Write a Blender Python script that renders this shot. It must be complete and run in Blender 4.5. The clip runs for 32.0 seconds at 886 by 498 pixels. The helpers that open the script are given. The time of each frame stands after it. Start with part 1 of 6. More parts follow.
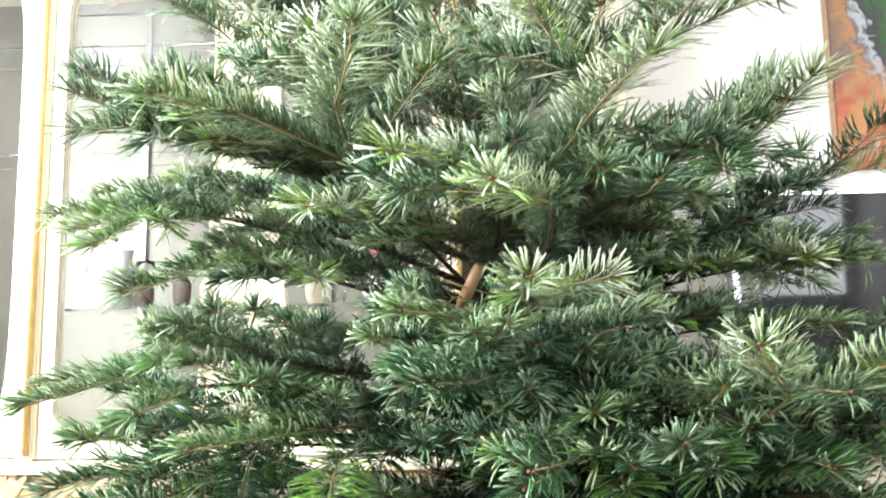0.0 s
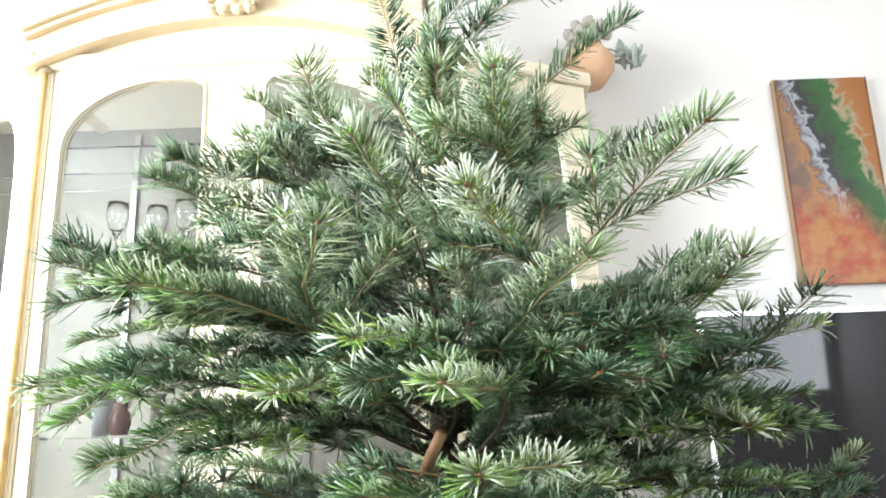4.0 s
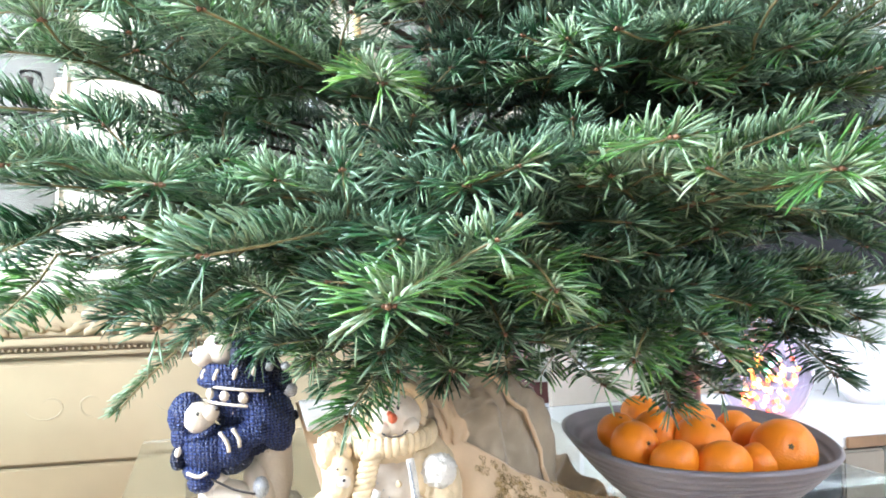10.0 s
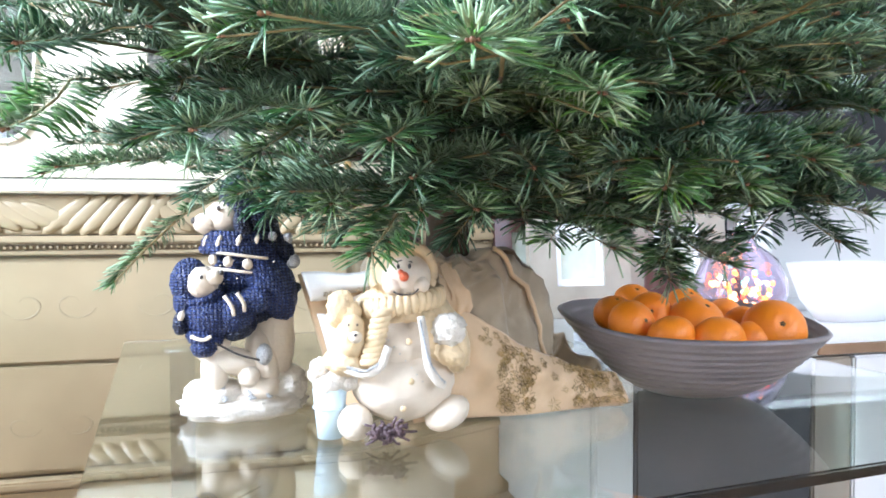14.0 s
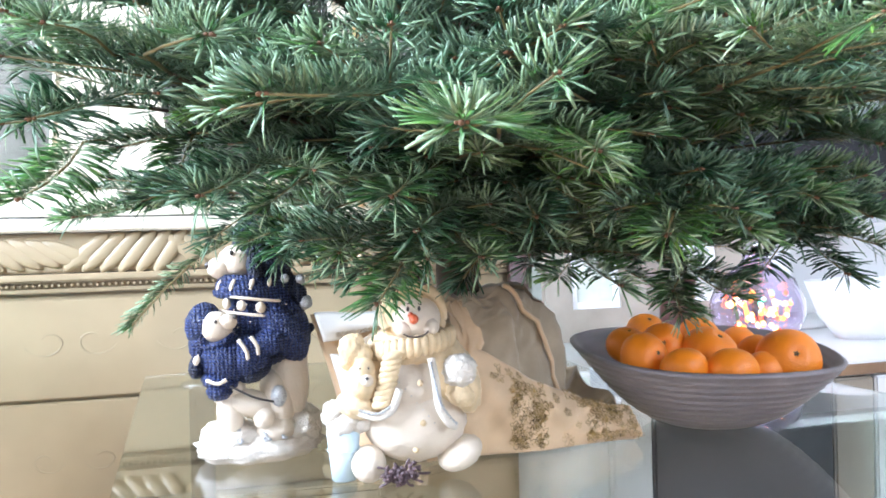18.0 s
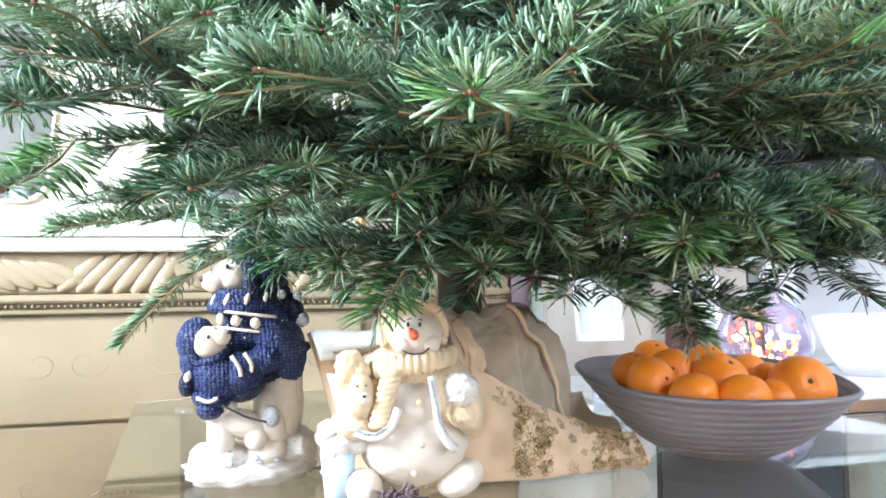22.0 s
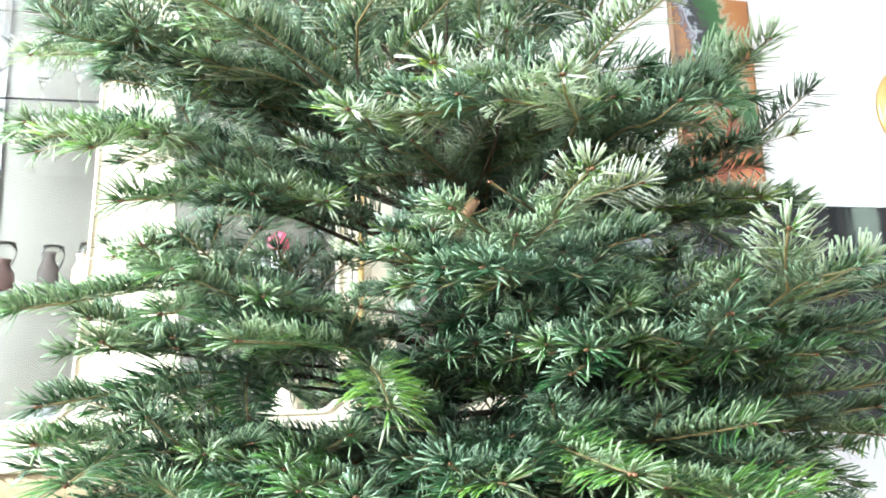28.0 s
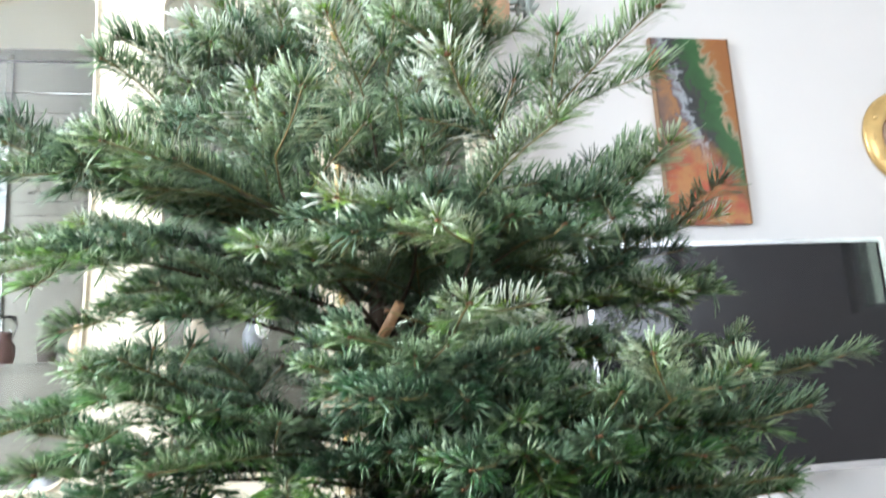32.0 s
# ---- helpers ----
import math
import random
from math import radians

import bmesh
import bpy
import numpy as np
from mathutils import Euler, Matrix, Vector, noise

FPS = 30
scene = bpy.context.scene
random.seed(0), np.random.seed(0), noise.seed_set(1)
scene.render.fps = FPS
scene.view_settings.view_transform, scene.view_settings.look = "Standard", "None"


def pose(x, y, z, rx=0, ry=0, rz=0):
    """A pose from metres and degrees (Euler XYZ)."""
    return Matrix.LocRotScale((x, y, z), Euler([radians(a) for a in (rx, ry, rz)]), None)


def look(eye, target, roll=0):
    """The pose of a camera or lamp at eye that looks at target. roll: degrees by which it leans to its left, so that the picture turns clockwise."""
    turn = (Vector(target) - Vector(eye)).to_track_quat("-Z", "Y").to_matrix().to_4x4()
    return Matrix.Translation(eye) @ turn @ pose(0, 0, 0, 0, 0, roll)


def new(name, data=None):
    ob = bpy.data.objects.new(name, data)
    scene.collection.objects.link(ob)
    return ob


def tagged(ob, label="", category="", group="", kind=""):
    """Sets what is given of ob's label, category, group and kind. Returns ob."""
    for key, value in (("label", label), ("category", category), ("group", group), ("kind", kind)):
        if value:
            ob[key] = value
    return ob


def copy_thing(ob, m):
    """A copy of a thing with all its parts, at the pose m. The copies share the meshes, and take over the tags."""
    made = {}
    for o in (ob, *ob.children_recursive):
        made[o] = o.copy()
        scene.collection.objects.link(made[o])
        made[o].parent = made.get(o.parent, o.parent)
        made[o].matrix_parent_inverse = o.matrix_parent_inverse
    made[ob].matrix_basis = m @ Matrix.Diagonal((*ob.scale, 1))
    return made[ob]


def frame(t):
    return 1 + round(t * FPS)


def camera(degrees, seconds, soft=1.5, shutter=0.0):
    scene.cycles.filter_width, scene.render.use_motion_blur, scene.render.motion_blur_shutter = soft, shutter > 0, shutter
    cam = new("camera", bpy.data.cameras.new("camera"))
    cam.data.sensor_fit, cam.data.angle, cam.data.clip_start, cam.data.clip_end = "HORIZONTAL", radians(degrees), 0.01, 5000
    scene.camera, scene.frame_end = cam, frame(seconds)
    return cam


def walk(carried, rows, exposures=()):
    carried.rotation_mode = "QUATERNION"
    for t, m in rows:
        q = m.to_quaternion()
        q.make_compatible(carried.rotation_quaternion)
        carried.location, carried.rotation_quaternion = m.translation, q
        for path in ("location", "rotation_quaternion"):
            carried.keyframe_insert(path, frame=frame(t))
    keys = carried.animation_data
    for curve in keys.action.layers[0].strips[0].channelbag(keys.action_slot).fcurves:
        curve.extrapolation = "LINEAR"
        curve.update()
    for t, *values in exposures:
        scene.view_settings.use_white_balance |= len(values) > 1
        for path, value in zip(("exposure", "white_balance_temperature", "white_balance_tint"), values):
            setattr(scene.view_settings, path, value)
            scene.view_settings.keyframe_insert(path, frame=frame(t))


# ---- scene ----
cam = camera(61.4, 32.0, soft=1.8, shutter=0.4)
PATH = [
    (0, (0.038, 0.107, 1.004), (-0.022, 2.091, 1.252), -1.1),
    (0.5, (0.053, 0.096, 1.019), (0.008, 2.075, 1.301), -1.3),
    (1, (0.063, 0.092, 1.024), (0.049, 2.073, 1.296), -1.5),
    (1.5, (0.07, 0.088, 1.019), (0.058, 2.068, 1.301), -1.8),
    (2, (0.06, 0.074, 1.027), (0.044, 2.05, 1.337), -1.8),
    (2.5, (0.052, 0.054, 1.053), (0.021, 2.012, 1.458), -1.6),
    (3, (0.047, 0.047, 1.074), (0.028, 2.0, 1.503), -1.6),
    (3.5, (0.055, 0.044, 1.081), (0.037, 1.985, 1.562), -1.8),
    (5.5, (0.087, 0.092, 1.043), (0.105, 2.038, 1.508), -1.6),
    (6, (0.01, 0.12, 0.992), (0.091, 2.101, 1.258), -1.5),
    (6.5, (-0.038, 0.178, 0.873), (0.175, 2.15, 1.128), -2.0),
    (7, (-0.064, 0.215, 0.832), (0.163, 2.197, 0.969), -1.5),
    (7.5, (-0.116, 0.221, 0.798), (0.205, 2.191, 0.922), -1.2),
    (8, (-0.131, 0.211, 0.773), (0.286, 2.166, 0.84), -1.3),
    (8.5, (-0.148, 0.219, 0.754), (0.294, 2.165, 0.888), -1.4),
    (9, (-0.143, 0.217, 0.753), (0.293, 2.166, 0.858), -1.4),
    (9.5, (-0.138, 0.217, 0.755), (0.277, 2.171, 0.857), -1.4),
    (10, (-0.131, 0.215, 0.755), (0.278, 2.172, 0.822), -1.4),
    (10.5, (-0.148, 0.215, 0.74), (0.255, 2.173, 0.777), -1.0),
    (11, (-0.159, 0.199, 0.724), (0.263, 2.154, 0.735), -0.9),
    (11.5, (-0.155, 0.19, 0.72), (0.287, 2.14, 0.736), -1.1),
    (12, (-0.162, 0.196, 0.706), (0.348, 2.13, 0.759), -0.9),
    (12.5, (-0.183, 0.215, 0.672), (0.323, 2.15, 0.648), -0.6),
    (13, (-0.186, 0.231, 0.66), (0.329, 2.163, 0.622), -0.4),
    (13.5, (-0.184, 0.229, 0.66), (0.326, 2.163, 0.608), -0.3),
    (14, (-0.181, 0.23, 0.664), (0.327, 2.164, 0.605), -0.2),
    (14.5, (-0.179, 0.23, 0.665), (0.337, 2.162, 0.617), -0.1),
    (16.5, (-0.179, 0.224, 0.681), (0.276, 2.171, 0.655), -1.4),
    (17, (-0.174, 0.224, 0.69), (0.28, 2.172, 0.671), -1.8),
    (17.5, (-0.175, 0.221, 0.686), (0.285, 2.167, 0.669), -1.7),
    (18, (-0.172, 0.22, 0.691), (0.287, 2.166, 0.672), -1.6),
    (18.5, (-0.17, 0.225, 0.696), (0.286, 2.172, 0.684), -1.4),
    (19, (-0.174, 0.221, 0.695), (0.226, 2.18, 0.684), -1.5),
    (19.5, (-0.174, 0.223, 0.693), (0.262, 2.175, 0.686), -1.1),
    (20, (-0.168, 0.232, 0.712), (0.292, 2.178, 0.753), -1.2),
    (20.5, (-0.173, 0.23, 0.7), (0.286, 2.176, 0.742), -1.1),
    (21, (-0.176, 0.235, 0.683), (0.285, 2.179, 0.771), -0.8),
    (21.5, (-0.173, 0.241, 0.668), (0.286, 2.186, 0.76), -0.8),
    (22, (-0.169, 0.245, 0.667), (0.291, 2.19, 0.752), -0.7),
    (22.5, (-0.164, 0.245, 0.664), (0.295, 2.191, 0.718), -0.8),
    (23, (-0.166, 0.247, 0.662), (0.294, 2.193, 0.694), -0.9),
    (23.5, (-0.17, 0.248, 0.662), (0.285, 2.195, 0.72), -0.8),
    (24, (-0.166, 0.246, 0.661), (0.276, 2.196, 0.715), -0.9),
    (24.5, (-0.164, 0.249, 0.661), (0.294, 2.195, 0.694), -0.9),
    (26.5, (-0.196, 0.225, 0.702), (0.191, 2.155, 1.06), 0.2),
    (27, (-0.185, 0.19, 0.771), (0.211, 2.108, 1.176), -1.1),
    (27.5, (-0.164, 0.146, 0.847), (0.203, 2.079, 1.206), -0.8),
    (28, (-0.148, 0.115, 0.894), (0.269, 2.042, 1.23), -1.6),
    (28.5, (-0.163, 0.102, 0.918), (0.279, 2.036, 1.173), -2.3),
    (29, (-0.169, 0.072, 0.957), (0.28, 1.963, 1.431), -3.0),
    (29.5, (-0.136, 0.051, 1.005), (0.376, 1.918, 1.505), -5.5),
    (30, (-0.118, 0.031, 1.024), (0.354, 1.895, 1.571), -6.2),
    (30.5, (-0.105, 0.016, 1.023), (0.319, 1.865, 1.656), -5.8),
    (31, (-0.072, 0.019, 1.024), (0.342, 1.869, 1.66), -5.2),
    (31.5, (-0.055, 0.02, 1.004), (0.363, 1.895, 1.562), -4.1),
    (32, (-0.047, 0.023, 0.974), (0.302, 1.954, 1.359), -3.4),
]
walk(cam, [(t, look(eye, target, roll)) for t, eye, target, roll in PATH],
     [(0.0, 0.24, 6450, 10), (2.0, 0.04, 6450, 10), (3.5, -0.12, 6350, 10), (5.5, -0.28, 5950, 10), (6.0, -0.34, 5850, 11), (7.0, -0.27, 5700, 9), (8.0, -0.1, 5600, 12), (10.0, 0.31, 5550, 11), (12.0, 0.36, 5550, 11), (14.5, 0.05, 5400, 12), (20.0, 0.1, 5400, 13), (23.0, 0.2, 5450, 12), (24.5, 0.2, 5500, 11), (27.0, 0.42, 5650, 9), (29.0, 0.24, 6250, 9), (30.0, -0.06, 6300, 11), (31.0, -0.26, 6200, 11), (32.0, -0.32, 5950, 11)])

# ---- light ----
world = bpy.data.worlds.new("world")
scene.world = world
world.use_nodes = True
wn = world.node_tree
sky = wn.nodes.new("ShaderNodeTexSky")
sky.sky_type, sky.sun_disc = "NISHITA", False
sky.sun_elevation, sky.sun_rotation = radians(30), radians(250)
wn.nodes["Background"].inputs["Strength"].default_value = 0.12
wn.links.new(sky.outputs[0], wn.nodes["Background"].inputs[0])


def area(name, eye, target, w, h, power, colour=(1, 1, 1)):
    lamp = bpy.data.lights.new(name, "AREA")
    lamp.shape, lamp.size, lamp.size_y, lamp.energy, lamp.color = "RECTANGLE", w, h, power, colour
    ob = new(name, lamp)
    ob.matrix_world = look(eye, target)
    return ob


area("window_light_west", (-2.33, 0.50, 1.90), (0, 0.50, 1.6), 2.0, 1.10, 280, (0.92, 0.97, 1.0))
area("window_light_south", (2.25, -2.83, 1.90), (1.8, 0, 1.6), 2.1, 1.10, 100, (0.92, 0.97, 1.0))

# ---- materials ----


def material(name, colour, rough=0.5, metal=0.0, vary=0.12, scale=30.0, bump=0.0, fine=300.0, sheen=0.0, coat=0.0, second=None):
    m = bpy.data.materials.new(name)
    m.use_nodes = True
    t = m.node_tree
    b = t.nodes["Principled BSDF"]
    b.inputs["Roughness"].default_value, b.inputs["Metallic"].default_value = rough, metal
    b.inputs["Coat Weight"].default_value = coat
    b.inputs["Sheen Weight"].default_value = sheen
    co = t.nodes.new("ShaderNodeTexCoord")
    n1, n2 = t.nodes.new("ShaderNodeTexNoise"), t.nodes.new("ShaderNodeTexNoise")
    n1.inputs["Scale"].default_value, n1.inputs["Detail"].default_value = scale, 6
    n2.inputs["Scale"].default_value, n2.inputs["Detail"].default_value = fine, 3
    for n in (n1, n2):
        t.links.new(co.outputs["Object"], n.inputs["Vector"])
    ramp = t.nodes.new("ShaderNodeValToRGB")
    dark = second or tuple(c * (1 - vary * 2) for c in colour)
    ramp.color_ramp.elements[0].position, ramp.color_ramp.elements[0].color = 0.3, (*dark, 1)
    ramp.color_ramp.elements[1].position, ramp.color_ramp.elements[1].color = 0.7, (*colour, 1)
    t.links.new(n1.outputs["Fac"], ramp.inputs["Fac"])
    t.links.new(ramp.outputs["Color"], b.inputs["Base Color"])
    if bump:
        bp = t.nodes.new("ShaderNodeBump")
        bp.inputs["Strength"].default_value, bp.inputs["Distance"].default_value = bump, 0.002
        t.links.new(n2.outputs["Fac"], bp.inputs["Height"])
        t.links.new(bp.outputs["Normal"], b.inputs["Normal"])
    return m


def needle_material(name, stops, rough):
    """Colour varies from shoot to shoot by the tone stored with the needles, and a little from needle to needle."""
    m = bpy.data.materials.new(name)
    m.use_nodes = True
    t = m.node_tree
    b = t.nodes["Principled BSDF"]
    b.inputs["Roughness"].default_value = rough
    geo, tone = t.nodes.new("ShaderNodeNewGeometry"), t.nodes.new("ShaderNodeAttribute")
    tone.attribute_name = "tone"
    mul, add = t.nodes.new("ShaderNodeMath"), t.nodes.new("ShaderNodeMath")
    mul.operation, add.operation = "MULTIPLY", "MULTIPLY_ADD"
    mul.inputs[1].default_value, add.inputs[1].default_value = 0.76, 0.24
    ramp = t.nodes.new("ShaderNodeValToRGB")
    el = ramp.color_ramp.elements
    while len(el) < len(stops):
        el.new(0.5)
    for e, (p, c) in zip(el, stops):
        e.position, e.color = p, (*c, 1)
    t.links.new(tone.outputs["Fac"], mul.inputs[0])
    t.links.new(geo.outputs["Random Per Island"], add.inputs[0])
    t.links.new(mul.outputs[0], add.inputs[2])
    t.links.new(add.outputs[0], ramp.inputs["Fac"])
    t.links.new(ramp.outputs[0], b.inputs["Base Color"])
    return m


# the pale ramp ends hold the silvery stripes and also the gloss on them
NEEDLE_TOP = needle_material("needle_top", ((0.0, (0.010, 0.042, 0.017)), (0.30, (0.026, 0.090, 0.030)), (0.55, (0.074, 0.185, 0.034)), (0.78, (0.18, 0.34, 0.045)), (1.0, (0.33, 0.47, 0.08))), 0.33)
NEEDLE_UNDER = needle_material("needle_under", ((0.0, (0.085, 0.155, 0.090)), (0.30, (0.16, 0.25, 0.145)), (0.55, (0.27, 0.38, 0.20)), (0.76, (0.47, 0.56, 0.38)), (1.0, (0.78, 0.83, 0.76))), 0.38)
BARK = material("bark", (0.11, 0.075, 0.05), 0.8, vary=0.25, scale=60, bump=0.6)
TWIG = material("twig", (0.24, 0.19, 0.07), 0.6, vary=0.2, scale=80, bump=0.3)
SAWN = material("fresh_brown_wood", (0.36, 0.20, 0.095), 0.6, vary=0.2, scale=60, bump=0.3)
BUD = material("bud", (0.24, 0.115, 0.055), 0.5, vary=0.2, scale=200, bump=0.3)
WALL = material("wall_paint", (0.70, 0.69, 0.675), 0.85, vary=0.015, scale=3, bump=0.15, fine=250)
CEIL = material("ceiling_paint", (0.78, 0.78, 0.77), 0.9, vary=0.015, scale=3, bump=0.1)
FLOOR = material("floor_wood", (0.42, 0.28, 0.16), 0.4, vary=0.15, scale=8, bump=0.1)
IVORY = material("ivory_lacquer", (0.80, 0.73, 0.57), 0.35, vary=0.05, scale=5, bump=0.04)
CORNICE = material("cream_cornice", (0.70, 0.58, 0.39), 0.4, vary=0.07, scale=9, bump=0.06)
CREAM = material("cream_wood", (0.41, 0.32, 0.19), 0.38, vary=0.08, scale=6, bump=0.05)
GILT = material("gilt_cream", (0.62, 0.43, 0.17), 0.4, vary=0.15, scale=30, bump=0.1)
WHITE = material("white_lacquer", (0.80, 0.80, 0.80), 0.3, vary=0.02, scale=4)
ORANGE = material("tangerine_peel", (1.0, 0.275, 0.003), 0.42, vary=0.08, scale=18, bump=0.35, fine=420)
CALYX = material("calyx", (0.10, 0.07, 0.025), 0.7)
CERAMIC = material("grey_bowl", (0.22, 0.185, 0.19), 0.36, vary=0.12, scale=14, bump=0.15)
PORCELAIN = material("figure_white", (0.72, 0.605, 0.47), 0.42, vary=0.07, scale=25, bump=0.4, fine=160)
CLOTH = material("gold_cloth", (0.74, 0.51, 0.295), 0.6, vary=0.12, scale=20, bump=0.4, fine=900, sheen=0.3)
BLACK = material("black_plastic", (0.016, 0.016, 0.018), 0.06, vary=0.05)
GREYP = material("grey_plastic", (0.32, 0.33, 0.35), 0.4, vary=0.05)
TURQ = material("turquoise_card", (0.13, 0.52, 0.47), 0.55, vary=0.04)
BRASS = material("brass", (0.72, 0.50, 0.20), 0.35, metal=0.6, vary=0.1, scale=25, bump=0.1)


def glass_material(name, tint=(1, 1, 1), rough=0.0):
    m = bpy.data.materials.new(name)
    m.use_nodes = True
    b = m.node_tree.nodes["Principled BSDF"]
    b.inputs["Base Color"].default_value = (*tint, 1)
    b.inputs["Transmission Weight"].default_value, b.inputs["Roughness"].default_value, b.inputs["IOR"].default_value = 1.0, rough, 1.48
    return m


GLASS = glass_material("clear_glass", (0.97, 0.99, 0.98))
TABLE_GLASS = glass_material("table_glass", (0.86, 0.93, 0.90))

SKYBLUE = material("pale_blue_glaze", (0.58, 0.70, 0.76), 0.35, vary=0.1, scale=30)
SNOW = material("rough_snow_glaze", (0.77, 0.69, 0.585), 0.5, vary=0.08, scale=60, bump=1.0, fine=420)
SATIN = material("white_satin", (0.82, 0.78, 0.72), 0.35, vary=0.06, scale=30, bump=0.3, fine=700, sheen=0.2)
CREAMCOAT = material("cream_glaze", (0.76, 0.575, 0.34), 0.5, vary=0.14, scale=70, bump=0.7, fine=170)
CARROT = material("carrot_red", (0.62, 0.12, 0.04), 0.45, vary=0.1)
CONE = material("dark_cone", (0.12, 0.07, 0.075), 0.6, vary=0.3, scale=120, bump=0.4)
SILVER = material("silver_glitter", (0.68, 0.67, 0.66), 0.35, metal=0.25, vary=0.35, scale=700, bump=0.6, fine=900)
CHROME = material("brushed_metal", (0.55, 0.56, 0.58), 0.25, metal=1.0, vary=0.05)
TERRA = material("peach_clay", (0.70, 0.45, 0.28), 0.6, vary=0.1, scale=20, bump=0.1)
PETAL = material("dried_petals", (0.52, 0.48, 0.44), 0.8, vary=0.2, scale=40)
SAGE = material("sage_leaf", (0.40, 0.46, 0.43), 0.55, vary=0.25, scale=30, bump=0.2)
STEM = material("dark_stem", (0.09, 0.07, 0.06), 0.8, vary=0.2)
DIAL = material("clock_dial", (0.55, 0.42, 0.35), 0.4, vary=0.05)
INK = material("dark_ink", (0.05, 0.04, 0.035), 0.5)
ROSE = material("rose_pink", (0.65, 0.12, 0.2), 0.5, vary=0.2, scale=40)
DARKPOT = material("dark_brown_pot", (0.09, 0.035, 0.03), 0.35, vary=0.2)
CARD = material("photo_paper", (0.42, 0.47, 0.36), 0.5, vary=0.3, scale=14, second=(0.6, 0.6, 0.55))
PINKCARD = material("pale_pink_card", (0.70, 0.52, 0.48), 0.6, vary=0.05)
LINEN = material("beige_linen", (0.46, 0.36, 0.24), 0.75, vary=0.15, scale=25, bump=0.5, fine=1200, sheen=0.3)
EMBROID = material("gold_thread", (0.60, 0.40, 0.15), 0.35, metal=0.3, vary=0.4, scale=150, bump=0.5, fine=500)
FADED = material("painted_ornament", (0.402, 0.321, 0.193), 0.5, vary=0.1, scale=40)
PUTTY = material("putty_paint", (0.33, 0.285, 0.225), 0.5, vary=0.08, scale=20, bump=0.1)
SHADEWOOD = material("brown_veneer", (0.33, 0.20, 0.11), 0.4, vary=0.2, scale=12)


def knit(name, colour, dark):
    """Glazed knitwear: ribs crossed by rows of stitches, with shade painted into the gaps."""
    m = material(name, colour, 0.5, vary=0.2, scale=50)
    t = m.node_tree
    co = t.nodes.new("ShaderNodeTexCoord")
    waves = []
    for direction, scale, bend in (("X", 68, 5), ("Z", 92, 4)):
        w = t.nodes.new("ShaderNodeTexWave")
        w.bands_direction = direction
        w.inputs["Scale"].default_value, w.inputs["Distortion"].default_value, w.inputs["Detail"].default_value, w.inputs["Detail Scale"].default_value = scale, bend, 2, 2.0
        t.links.new(co.outputs["Object"], w.inputs["Vector"])
        waves.append(w)
    mul = t.nodes.new("ShaderNodeMath")
    mul.operation = "MULTIPLY"
    t.links.new(waves[0].outputs["Fac"], mul.inputs[0])
    t.links.new(waves[1].outputs["Fac"], mul.inputs[1])
    bp = t.nodes.new("ShaderNodeBump")
    bp.inputs["Strength"].default_value, bp.inputs["Distance"].default_value = 1.0, 0.004
    t.links.new(mul.outputs[0], bp.inputs["Height"])
    b = t.nodes["Principled BSDF"]
    t.links.new(bp.outputs["Normal"], b.inputs["Normal"])
    # the dark colour fills the grooves of the bump as their shade
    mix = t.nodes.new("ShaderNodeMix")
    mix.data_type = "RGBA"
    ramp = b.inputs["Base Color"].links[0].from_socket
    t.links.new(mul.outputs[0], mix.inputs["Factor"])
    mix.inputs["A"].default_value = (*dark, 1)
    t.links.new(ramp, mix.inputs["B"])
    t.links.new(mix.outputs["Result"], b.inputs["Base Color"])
    return m


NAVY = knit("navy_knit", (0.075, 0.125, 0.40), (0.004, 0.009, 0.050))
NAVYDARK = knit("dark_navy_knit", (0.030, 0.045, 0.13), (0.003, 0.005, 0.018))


def glow(name, colour, strength):
    m = bpy.data.materials.new(name)
    m.use_nodes = True
    b = m.node_tree.nodes["Principled BSDF"]
    b.inputs["Base Color"].default_value = b.inputs["Emission Color"].default_value = (*colour, 1)
    b.inputs["Emission Strength"].default_value = strength
    return m


LED_WARM, LED_RED, LED_GOLD, LED_GREEN = glow("led_warm", (1, 0.26, 0.03), 7), glow("led_red", (1, 0.06, 0.02), 6), glow("led_gold", (1, 0.46, 0.10), 11), glow("led_green", (0.3, 1, 0.5), 5)
LED_BLUE = glow("led_blue", (0.1, 0.15, 1), 4)


